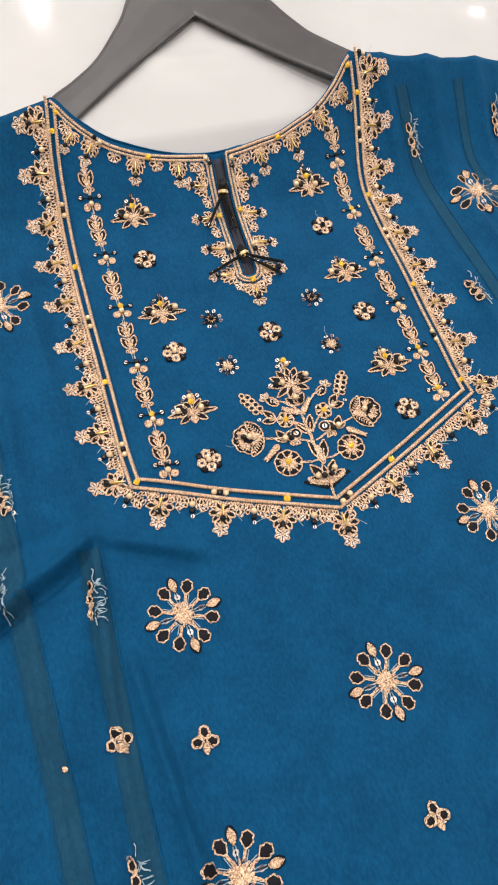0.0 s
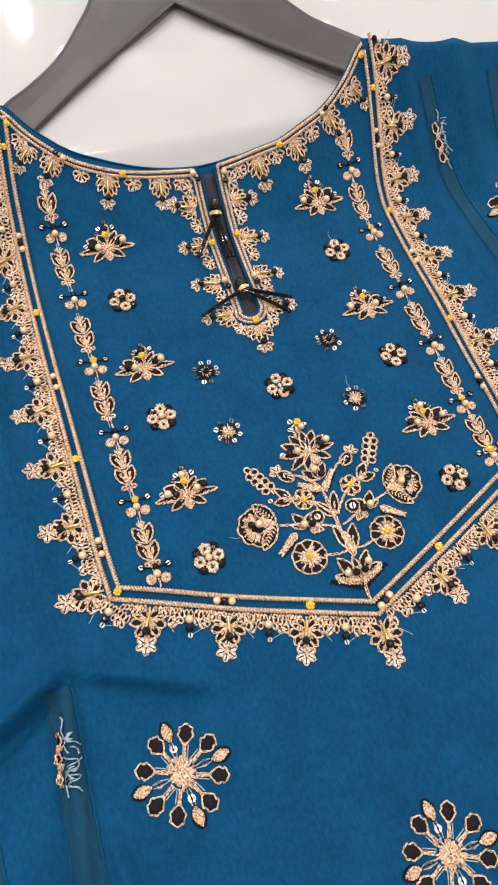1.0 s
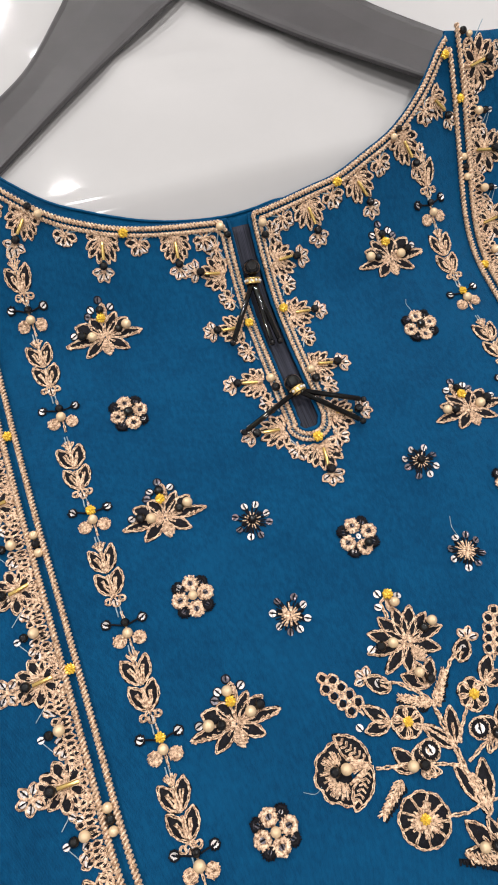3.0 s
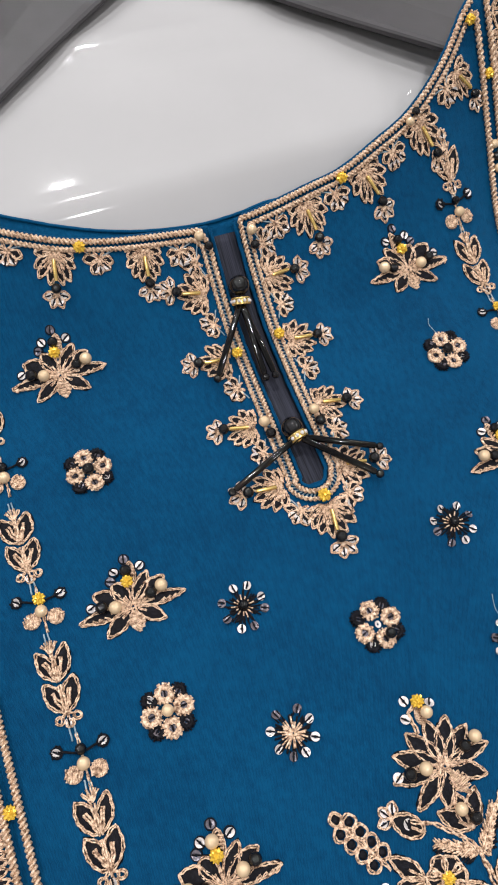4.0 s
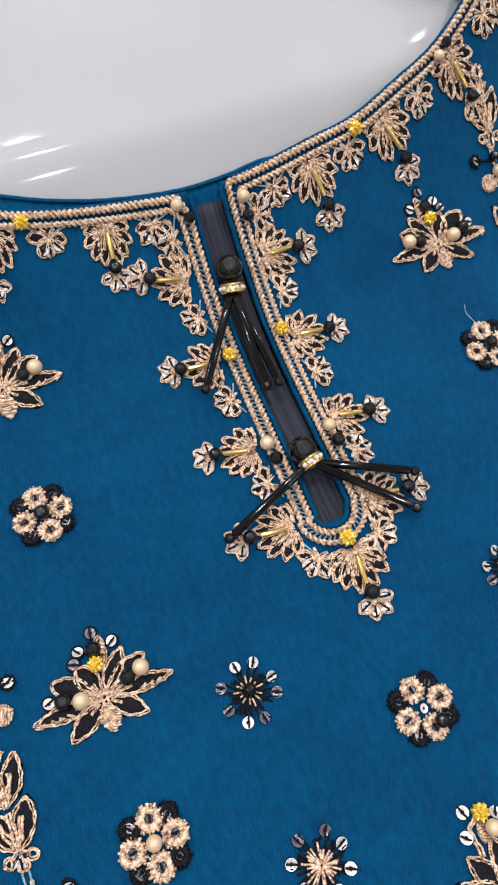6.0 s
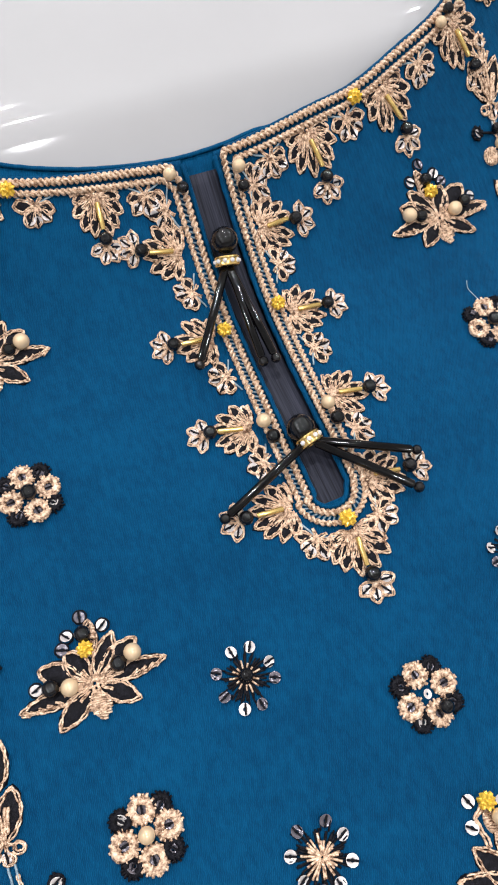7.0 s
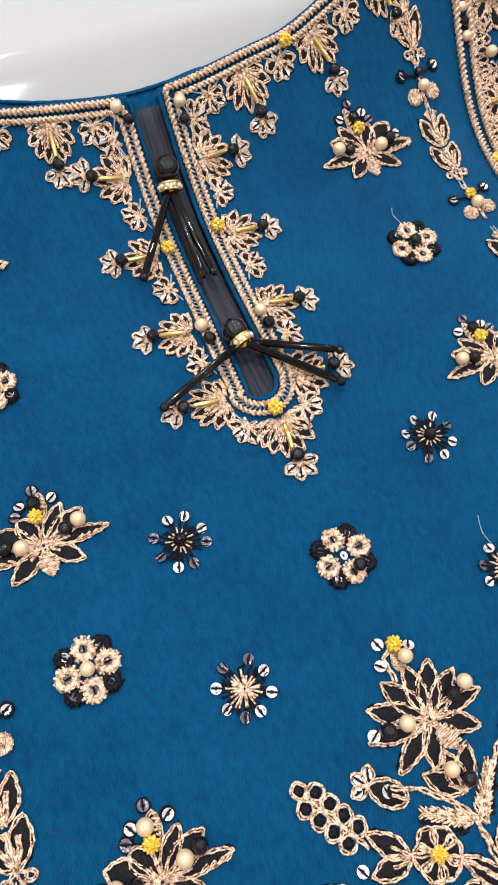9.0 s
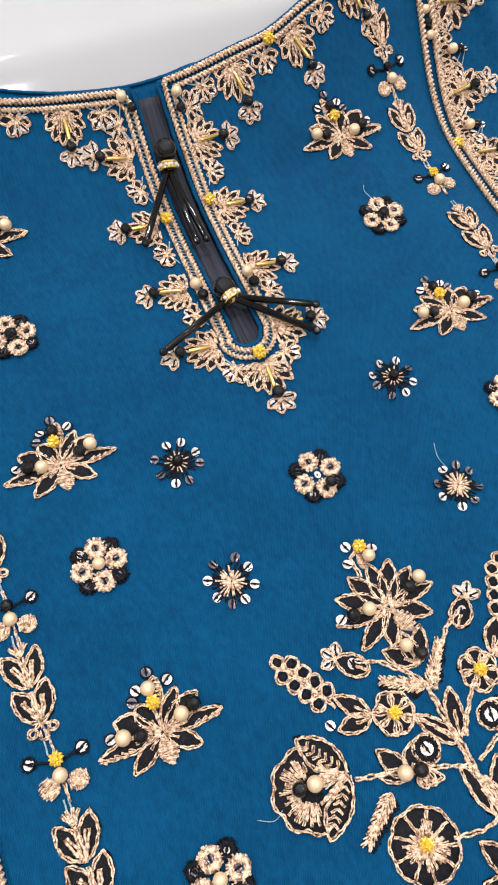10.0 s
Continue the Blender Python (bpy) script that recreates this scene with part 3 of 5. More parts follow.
def body_back():
    """The back layer that shows inside the neck."""
    xs = np.arange(-86.0, 93.0, 2.0)
    a = np.abs(xs)
    top = neck(xs) + 0.7 + 2.4 * smooth(12, 45, -xs) - 5.0 * smooth(14, 40, xs) - 9 * smooth(78, 92, a)
    rows = []
    for s in np.linspace(0, 1, 30):
        y = 150 + (top - 150) * s
        rows.append(np.stack((xs, y, np.full_like(xs, -1.8) - 2.2 * smooth(40, 90, a) * smooth(205, 230, y)), 1))
    nx, ny = len(xs), len(rows)
    f = [(j * nx + i, j * nx + i + 1, (j + 1) * nx + i + 1, (j + 1) * nx + i) for j in range(ny - 1) for i in range(nx - 1)]
    ob = make("back", drape(np.concatenate(rows)), f, BLUE_INSIDE, kurta, "blue back layer seen inside the neck")
    sol = ob.modifiers.new("thick", "SOLIDIFY")
    sol.thickness, sol.offset = 0.0006, -1
    roll = Sewing()
    cord(roll, np.stack((xs, top), 1), 0.4, -1.9, step=1.2, knots=0.0, wobble=0.05, sides=6)
    roll.done("back_neck_piping", BLUE_INSIDE, kurta)


body_back()


def placket():
    s = Sewing()
    ys = np.linspace(132, 210.5, 40)
    c = lean(ys)
    v = []
    for w, h in ((-4.6, -1.0), (-2.5, -0.75), (0, -0.7), (2.5, -0.75), (4.6, -1.0)):
        v.append(np.stack((c + w, ys, np.full_like(ys, h)), 1))
    v = np.concatenate(v)
    n = len(ys)
    s.add(v, [(k * n + i, (k + 1) * n + i, (k + 1) * n + i + 1, k * n + i + 1) for k in range(4) for i in range(n - 1)])
    ob = s.done("placket_ribbon", RIBBON, kurta, "black woven ribbon behind the neck slit")
    sol = ob.modifiers.new("thick", "SOLIDIFY")
    sol.thickness, sol.offset = 0.0004, -1


placket()


def slit_line(half, low, n=14):
    """Down the left side of the slit, round its end and up the right side."""
    ys = np.linspace(212.5, low + half, 40)
    left = np.stack((lean(ys) - half, ys), 1)
    a = np.radians(np.linspace(180, 360, n))
    bend = np.stack((half * np.cos(a), low + half + half * np.sin(a) * 0.9), 1)
    right = np.stack((lean(ys) + half, ys), 1)[::-1]
    return np.concatenate((left, bend, right))


def neck_line(off, side, x_end):
    xs = np.linspace((82.5 if side < 0 else 89.5) - off * 0.6, x_end, 60)
    y = neck(side * xs)
    d = np.gradient(y, xs)
    k = 1 / np.sqrt(1 + d * d)
    return np.stack((side * (xs + off * d * k), y - off * k), 1)


piping = Sewing()
cord(piping, slit_line(3.6, 136.4), 0.55, -0.1, step=0.8, knots=0.0, wobble=0.05, sides=6)
piping.done("slit_piping", BLUE, kurta)
for side, end in ((-1, 7.0), (1, 10.0)):
    hem = Sewing()
    cord(hem, neck_line(0.1, side, end - 1.5), 0.45, -0.2, step=0.8, knots=0.04, wobble=0.05, sides=6)
    hem.done("neck_piping", BLUE, kurta)
for off, half, low in ((0.8, 5.0, 134.9), (2.6, 7.0, 132.6)):
    lft, rgt = neck_line(off, -1, half - 1.5 + 0.8), neck_line(off, 1, half + 1.7 + 0.8)
    mid = slit_line(half, low)
    s = Sewing()
    rope(s, np.concatenate((lft, mid[2:-2], rgt[::-1])), 0.72 if off < 2 else 0.62, 0.1)
    s.done("neck_cord", ROPE, kurta, "twisted gold cord along neck and slit")


SIDE = {
    -1: ((34, 50, 92, 131, 166, 193, 220, 236, 252), (89.4, 90.4, 90.2, 90.4, 90.2, 89.3, 87.0, 84.4, 81.6)),
    1: ((38, 60, 112, 152, 181, 200, 217, 232, 248), (88.0, 88.5, 88.6, 87.3, 87.0, 89.0, 91.4, 92.8, 91.6)),
}


def side_x(y, side, out=0.0):
    """The middle between the two yoke cords, at height y on one side."""
    ys, xs = SIDE[side]
    return sum(np.interp(np.asarray(y, float) + d, ys, xs) for d in (-6, -3, 0, 3, 6)) / 5 + out


CORNER_Y = {-1: 34.4, 1: 39.0}


def yoke_half(side, out, drop, tip_y, top):
    corner = CORNER_Y[side] - drop
    ys = np.linspace(top, corner, 70)
    down = np.stack((side_x(ys, side, out), ys), 1)
    foot = down[-1]
    v = np.array([(foot[0] * (1 - t), corner + (tip_y - corner) * t - 1.2 * math.sin(math.pi * t) * (1 if side < 0 else 0.5)) for t in np.linspace(0.02, 1, 30)])
    return np.concatenate((down, v)) * (side, 1)


for out, drop, tip_y, tops in ((2.0, 1.6, -3.4, (251.0, 247.0)), (-2.0, -1.6, 1.6, (246.0, 242.0))):
    s = Sewing()
    rope(s, np.concatenate((yoke_half(-1, out, drop, tip_y, tops[0]), yoke_half(1, out, drop, tip_y, tops[1])[::-1][1:])), 0.95, 0.1)
    s.done("yoke_cord", ROPE, kurta, "twisted gold cord round the yoke")

# pale couching threads between the two cords of the slit
net = Sewing()
mid_line = resample(slit_line(6.0, 133.7), 1.0)[0]
for i in range(2, len(mid_line) - 2):
    t = mid_line[i + 1] - mid_line[i - 1]
    q = np.array((-t[1], t[0])) / max(np.hypot(*t), 1e-9)
    cord(net, [mid_line[i] - q * 0.9, mid_line[i] + q * 0.9 + t * 0.4], 0.2, 0.05, step=0.6, knots=0.0, sides=4, rng=random.Random(i))
net.done("couching_threads", NET, kurta, "pale green couching threads")


# ---- motifs ----
def rosette(x, y, centre, turn=0.0, white=0):
    """Four gold rings and four black ones round a bead."""
    m = Motif("rosette", "gold and black ring rosette round a bead", At(x, y, turn, 1, 0.88))
    for i in range(4):
        a = radians(45 + 90 * i)
        px, py = 5.3 * math.cos(a), 5.3 * math.sin(a)
        m.ring(px, py, 1.4, 0.7, m.k, 9)
        for j in range(9):
            b = a + radians(-80 + 20 * j)
            cord(m.k, m.at([(px + 1.8 * math.cos(b), py + 1.8 * math.sin(b)), (px + m.rng.uniform(2.1, 2.7) * math.cos(b + 0.2), py + m.rng.uniform(2.1, 2.7) * math.sin(b + 0.2))]), 0.2, 0.1, rng=m.rng, knots=0)
        m.sequin(px, py, 1.15, kind="sequin" if i == white else "dark_sequin")
    for i in range(4):
        a = radians(90 * i + m.jit(5))
        m.ring(4.2 * math.cos(a), 4.2 * math.sin(a), 1.8, 0.9, None, 13)
        m.sequin(4.2 * math.cos(a), 4.2 * math.sin(a), 0.75, kind="dark_sequin")
    if centre == "off":
        m.bead("sequin", 0, 0, 0.9, 0.9)
        m.bead("black_bead", 1.5, -3.6, 1.75, 2.4)
    else:
        m.bead(centre, 0, 0, 1.85, 1.9)
    m.done(kurta)


def star(x, y, gold, turn=0.0):
    m = Motif("star_motif", "gold centred bead star" if gold else "black stitched star with silver sequins", At(x, y, turn, 1, 0.92))
    for i in range(46):
        a = i / 46 * 2 * math.pi + m.jit(0.1)
        r0, r1 = (2.2, m.rng.uniform(3.8, 5.0)) if gold else (0.6, m.rng.uniform(3.4, 5.0))
        m.line([(r0 * math.cos(a), r0 * math.sin(a)), (r1 * math.cos(a + m.jit(0.1)), r1 * math.sin(a))], 0.2, 0.1, m.k, knots=0)
    n = 24 if gold else 13
    for i in range(n):
        a = i / n * 2 * math.pi + m.jit(0.1)
        r1 = m.rng.uniform(2.3, 4.0) if gold else m.rng.uniform(2.0, 3.3)
        r0 = 0.2 if gold else 1.4
        m.line([(r0 * math.cos(a), r0 * math.sin(a)), (r1 * math.cos(a), r1 * math.sin(a))], 0.23 if gold else 0.19, 0.45 + m.jit(0.15), knots=0.1)
    for i in range(8):
        a = radians(45 * i + 12 + m.jit(9))
        r = 5.5 + m.jit(0.45)
        px, py = r * math.cos(a), r * math.sin(a)
        # the darker few imitate silver sequins tilted out of the light
        m.sequin(px, py, 1.02, kind="sequin" if m.rng.random() < 0.7 else "dark_sequin")
        for side in (-0.35, 0.35):
            m.line([(4.0 * math.cos(a + side * 0.5), 4.0 * math.sin(a + side * 0.5)), ((r + 0.6) * math.cos(a + side * 0.42), (r + 0.6) * math.sin(a + side * 0.42))], 0.17, 0.15, m.k, knots=0)
    if not gold:
        m.bead("black_bead", 0.2, 0.2, 1.55)
    m.done(kurta)


def palmette(x, y, flip=1, pearl_first=False):
    """A fan of black-filled gold leaves with beads."""
    m = Motif("palmette", "gold edged leaf fan with pearls and black beads", At(x, y - 0.6, 0, -flip, 1.0))
    for tx, ty, w, b in ((12.4, -0.4, 2.7, 0.5), (-12.8, 0.3, 2.7, 0.5), (8.8, 4.4, 3.8, 0.55), (5.6, 7.0, 3.3, 0.5), (-3.0, 6.6, 4.0, 0.6), (-8.0, 5.4, 4.2, 0.62), (6.2, -5.2, 3.2, 0.5), (-7.4, -4.9, 3.2, 0.5)):
        m.leaf((tx * 0.04, ty * 0.04), (tx, ty), w, True, r=0.31, bulge=b)
        c = np.array((tx, ty))
        m.line([c * 0.15, c * 0.42], 0.26, 0.6)
    for i in range(9):
        c = np.array((12.6 if i % 2 else -12.8, -0.4 if i % 2 else 0.3))
        t = 0.45 + 0.055 * i
        m.line([c * t + (0, -1.2), c * (t + 0.1) + (0, -0.5)], 0.26, 0.5)
    m.satin((0, -1.0), (-0.3, -6.2), 3.8)
    m.leaf((0.6, 4.6), (2.2, 10.4), 2.6, True, r=0.3)
    m.satin((1.8, 6.2), (2.6, 10.2), 1.6, 0.24)
    for px, py, k in ((4.4, 8.8, "sequin"), (-2.0, 9.2, "sequin"), (-3.4, 7.4, "dark_sequin"), (1.2, 11.6, "dark_sequin"), (-9.4, 2.8, "sequin")):
        m.sequin(px, py, 1.0, (0, 6), kind=k)
        m.line(circle(px, py, 1.25, 8), 0.16, 0.1, m.k, knots=0)
    if pearl_first:
        m.bead("pearl", 0.4, 8.6, 1.8), m.bead("yellow_bead", 0.4, 5.8, 1.5)
        m.bead("pearl", -7.2, 2.0, 1.85), m.bead("black_bead", -4.0, 1.0, 1.7)
        m.bead("pearl", 4.6, 1.6, 1.85), m.bead("black_bead", 7.6, 2.4, 1.65)
    else:
        m.bead("black_bead", 0.8, 8.5, 1.65), m.bead("yellow_bead", 0.4, 5.9, 1.55)
        m.bead("pearl", -4.0, 0.9, 1.95), m.bead("black_bead", -7.0, 2.0, 1.8)
        m.bead("pearl", 7.6, 2.2, 1.95), m.bead("black_bead", 4.8, 1.4, 1.65)
    m.done(kurta)


def vine_leaves(x, y, flip, pairs):
    m = Motif("leaf_sprig", "gold outlined double leaf sprig", At(x, y, 0, flip))
    n = 2 if pairs == 2 else 1
    low = -7.6 if n == 2 else -4.6
    for i in range(n):
        y0 = low + 7.0 * i
        for s in (-1, 1):
            m.leaf((0.2 * s, y0), (s * 3.4, y0 + 7.4), 3.7, True, r=0.33, bulge=0.48)
            m.line([(0.5 * s, y0 + 1.2), (1.4 * s, y0 + 3.0), (1.9 * s, y0 + 4.8)], 0.5, 0.5)
            m.line([(0.3 * s, y0 + 0.4), (0.9 * s, y0 + 2.0)], 0.4, 0.6)
        m.line([(0, y0 - 0.4), (0, y0 + 6.0)], 0.48, 0.5)
    top = low + 7.0 * n
    for a in (-38, -14, 12, 36):
        m.line([(0, top - 0.8), (2.8 * math.sin(radians(a)), top - 0.8 + 3.0 * math.cos(radians(a)))], 0.36, 0.4)
    foot = low - 1.6
    for s in (-1, 0, 1):
        px, py = s * 2.0, foot - (0.9 if s == 0 else -0.2)
        m.line(circle(px, py, 0.8, 10), 0.34, 0.3)
        m.line([(0, low), (px * 0.7, py + 0.6)], 0.3, 0.3)
    m.sequin(0.2, foot - 0.5, 0.85)
    for s in (-0.5, 0.5):
        m.line([(s, foot - 1.2), (s * 1.2, foot - 4.6)], 0.2, 0.15, m.n, knots=0)
        m.line([(s, top), (s * 0.8, top + 4.0)], 0.2, 0.15, m.n, knots=0)
    if n == 1:
        m.ring(0, top + 3.4, 1.1, 0.45, None, 5)
        m.sequin(0, top + 3.4, 0.9)
    m.done(kurta)


def vine_knot(x, y, flip, kind):
    """Two discs, two sequins on black stalks and a bead or two."""
    m = Motif("bead_knot", "pearl and black bead knot with gold discs", At(x, y, 0, flip))
    for s in (-1, 1):
        m.disc(2.7 * s, -1.7 + 0.3 * s, 1.85)
        m.line([(0, 2.2), (4.6 * s, 3.0 + (1.2 if s > 0 else 0))], 0.28, 0.3, m.k, knots=0)
        m.ring(5.0 * s, 3.0 + (1.2 if s > 0 else 0), 1.15, 0.34, m.k, 4)
        m.sequin(5.0 * s, 3.0 + (1.2 if s > 0 else 0), 1.0)
    m.line([(0, -5.0), (0, 6.5)], 0.3, 0.2)
    m.bead("pearl", 0.1, 0.0, 1.8)
    m.bead("yellow_bead" if kind else "black_bead", -0.1, 3.0, 1.5)
    m.done(kurta)


def trefoil(m, x, y, size=1.0, turn=90.0, n=4, spread=50):
    """A small tip flower of gold loops and sequins."""
    whole, m.g = m.g, Sewing()
    m.pieces.append((m.g, "tip_flower", GOLD))
    for i in range(n):
        a = radians(turn + (i - (n - 1) / 2) * spread)
        px, py = x + 1.9 * size * math.cos(a), y + 1.9 * size * math.sin(a)
        m.line(leaf_line((x, y), (x + 3.3 * size * math.cos(a), y + 3.3 * size * math.sin(a)), 1.9 * size, 0.55), 0.26, 0.35)
        m.sequin(px, py, 0.8 * size, (x, y))
    m.g = whole


def fan(x, y, turn, size=1.0, reach=10.0, bar=1, name="fan_motif"):
    """The spiked border motif: six leaves from the cord, a gold bugle, a black bead and a tip flower. Local y points outwards."""
    m = Motif(name, "gold leaf fan with bugle and black bead", At(x, y, turn, 1, size))
    for a, r, w in ((172, 5.0, 2.0), (8, 5.0, 2.0), (147, 6.4, 2.2), (33, 6.4, 2.2), (124, 7.4, 2.3), (56, 7.4, 2.3), (103, 7.8, 2.0), (77, 7.8, 2.0)):
        a += m.jit(5)
        c, s = math.cos(radians(a)), math.sin(radians(a))
        m.leaf((0.5 * c, 0.5 + 0.4 * s), (r * c, 0.5 + r * s), w, True, r=0.295, bulge=0.6)
        m.line([(0.8 * c, 0.6 + 0.8 * s), (r * 0.62 * c, 0.6 + r * 0.62 * s)], 0.27, 0.55)
    for s in (-1, 1):
        m.line([(s * 1.0, 0.2), (s * 3.4, 0.0), (s * 5.2, 0.5)], 0.3, 0.3)
    m.line([(0, 0.4), (0, 3.0)], 0.4, 0.6)
    o = m.jit(0.9)
    m.bugle((-o * 0.4, 2.2), (o, 7.2 if bar else 6.4), 0.55, 1.5)
    trefoil(m, o * 0.6, reach + 0.2, 1.08, 90 + m.jit(12), 4, 52)
    m.bead("black_bead", o * 0.8, reach - 1.0, 1.65, 1.8)
    m.done(kurta)


def floret(x, y, turn, size=1.0):
    """A floret of gold loops and sequins between two fans, tied to the cord by pale threads."""
    m = Motif("floret", "small gold loop and sequin floret", At(x, y, turn, 1, size))
    for a in (8, 52, 92, 132, 172):
        a += m.jit(8)
        c, s = math.cos(radians(a)), math.sin(radians(a))
        r = 3.5 + m.jit(0.35)
        m.leaf((0.2 * c, 1.6 + 0.2 * s), (r * c, 1.6 + r * s), 1.9, True, r=0.295, bulge=0.62)
        if s > 0.3:
            m.sequin(r * 0.74 * c, 1.6 + r * 0.74 * s, 0.95, (0, 1.6))
    m.line([(-1.2, 0.2), (0, 1.6), (1.2, 0.2)], 0.3, 0.4)
    for s in (-1, 1):
        m.line([(s * 0.6, 1.2), (s * 3.4, 0.0)], 0.18, 0.2, m.n, knots=0)
    m.done(kurta)


def butterfly(x, y, turn, size=1.0):
    """The yoke border's spike: two pairs of wings, a bugle, a bead and a tip flower."""
    m = Motif("butterfly_motif", "gold edged wings with bugle and tip flower", At(x, y, turn, 1, size))
    for s in (-1, 1):
        m.leaf((s * 0.5, 4.4), (s * 3.4, 0.6), 2.2, True, r=0.31)
        m.leaf((s * 0.7, 5.0), (s * 5.8, 6.6), 2.7, True, r=0.33, bulge=0.62)
        m.leaf((s * 0.5, 5.6), (s * 3.7, 10.2), 2.4, True, 0.5, r=0.33, bulge=0.6)
        m.leaf((s * 0.5, 8.6), (s * 2.6, 11.6), 2.0, True, r=0.3)
        for j in range(3):
            a = radians(20 + 28 * j)
            m.line([(s * 0.3, 4.6), (s * 3.0 * math.cos(a), 4.4 + 2.8 * math.sin(a))], 0.28, 0.6)
        m.line([(s * 3.2, 0.4), (s * 5.2, 1.6), (s * 5.8, 3.2)], 0.32, 0.3)
        m.leaf((s * 1.2, 4.8), (s * 5.0, 3.4), 1.7, True, 0.5, r=0.28)
        m.leaf((s * 4.4, 0.6), (s * 5.2, 3.8), 1.5, True, r=0.28)
    m.line([(0, 0.6), (0, 3.4)], 0.36, 0.4)
    o = m.jit(0.8)
    m.bugle((-o * 0.6, 2.0), (o, 7.2), 0.6, 1.6)
    m.bead("black_bead", o * 0.7, 8.8, 1.7, 1.9)
    m.line([(-0.5, 10.0), (-0.3, 12.4)], 0.36, 0.4), m.line([(0.5, 10.0), (0.3, 12.4)], 0.36, 0.4)
    trefoil(m, 0, 13.0, 1.1, 90 + m.jit(10), 5, 62)
    m.line([(-5.4, 5.0), (-8.8, 8.4)], 0.13, 0.2, m.n, knots=0)
    m.done(kurta)


def drop(x, y, turn, flip, size=1.0):
    """Between two spikes: rows of loops, a pearl and a black bead with a hanging sequin."""
    m = Motif("bead_drop", "gold loops with pearl and black bead drop", At(x, y, turn, flip, size))
    for i in range(10):
        px = -7.2 + 1.6 * i + m.jit(0.3)
        m.leaf((px, 0.2), (px + m.jit(0.6), 3.6 + m.jit(0.5)), 1.6, True, r=0.26, bulge=0.6)
    for i in range(6):
        px = (-6.2, -4.4, -2.5, 2.5, 4.4, 6.2)[i] + m.jit(0.3)
        ln = 2.2 + 0.7 * abs(px) / 6 + m.jit(0.4)
        m.leaf((px, 3.0), (px * 1.04 + m.jit(0.4), 3.0 + ln), 1.7, True, r=0.28, bulge=0.58)
        if i % 2:
            m.sequin(px, 4.6 + m.jit(0.4), 0.9, (0, 0))
    for px, py in ((-5.2, 5.8), (4.8, 5.6)):
        m.line(circle(px, py, 0.95, 10), 0.28, 0.3)
        m.sequin(px, py, 0.9, (0, 0))
    m.line([(0.2, 5.0), (0.9, 9.4)], 0.16, 0.3, m.n, knots=0)
    m.line([(0.9, 9.2), (5.6, 6.0)], 0.13, 0.2, m.n, knots=0)
    m.bead("pearl", 0.2, 4.0, 1.85, 2.0)
    m.bead("black_bead", 0.5, 6.9, 1.6)
    m.sequin(0.9, 9.0, 0.9)
    m.done(kurta)


def filler(x, y, turn):
    """The dense low loops that back the border cord."""
    m = Motif("edge_loop", "", At(x, y, turn))
    for i in range(4):
        px = -2.4 + 1.6 * i + m.jit(0.3)
        m.leaf((px, 0.0), (px + m.jit(0.6), 2.4 + m.jit(0.4)), 1.5, True, r=0.27, bulge=0.6)
    m.done(kurta)


# ---- the yoke's outer border ----
SIDE_Y = {-1: (65, 92, 118.5, 145.5, 172, 196, 219.5, 241), 1: (71, 98, 124.5, 149, 174, 194.5, 215.5, 237)}


def edge_x(y, side):
    return float(side_x(float(y), side, 3.0))


for side in (-1, 1):
    ys = SIDE_Y[side]
    for y in ys:
        butterfly(side * edge_x(y, side), y, -90 * side, 1.1)
    for a, b in zip((40 if side < 0 else 45,) + ys, ys):
        y = (a + b) / 2
        drop(side * edge_x(y, side), y, -90 * side, side, 1.0)
        for fy in (a + 5.5, b - 5.5, a + 2.0, b - 2.0):
            filler(side * edge_x(fy, side), fy, -90 * side)
    butterfly(side * 92.4, 37.0 if side < 0 else 42.0, -side * 94, 1.12)
    drop(side * 90.5, 30.5, -side * 128, side, 0.95)
    v_dir = math.atan2(-3.4 - (CORNER_Y[side] - 2.0), 91.0)
    ux, uy = math.cos(v_dir), math.sin(v_dir)
    out = -side * (180 + math.degrees(v_dir))

    def on_v(s):
        return -side * (-91.4 + ux * s + uy * 0.9), CORNER_Y[side] - 2.0 + uy * s - ux * 0.9 - 1.0 * math.sin(math.pi * min(s, 97) / 97)

    for s in (14, 42.5, 71):
        butterfly(*on_v(s), out, 1.08)
    for s in (28.2, 56.8, 85):
        drop(*on_v(s), out, side, 1.05)
    for s in (7, 10, 18.5, 22.5, 34, 38, 47, 51, 62.5, 66.5, 75.5, 79.5, 91, 94.5):
        filler(*on_v(s), out)
butterfly(-0.4, -4.8, 180, 1.12)

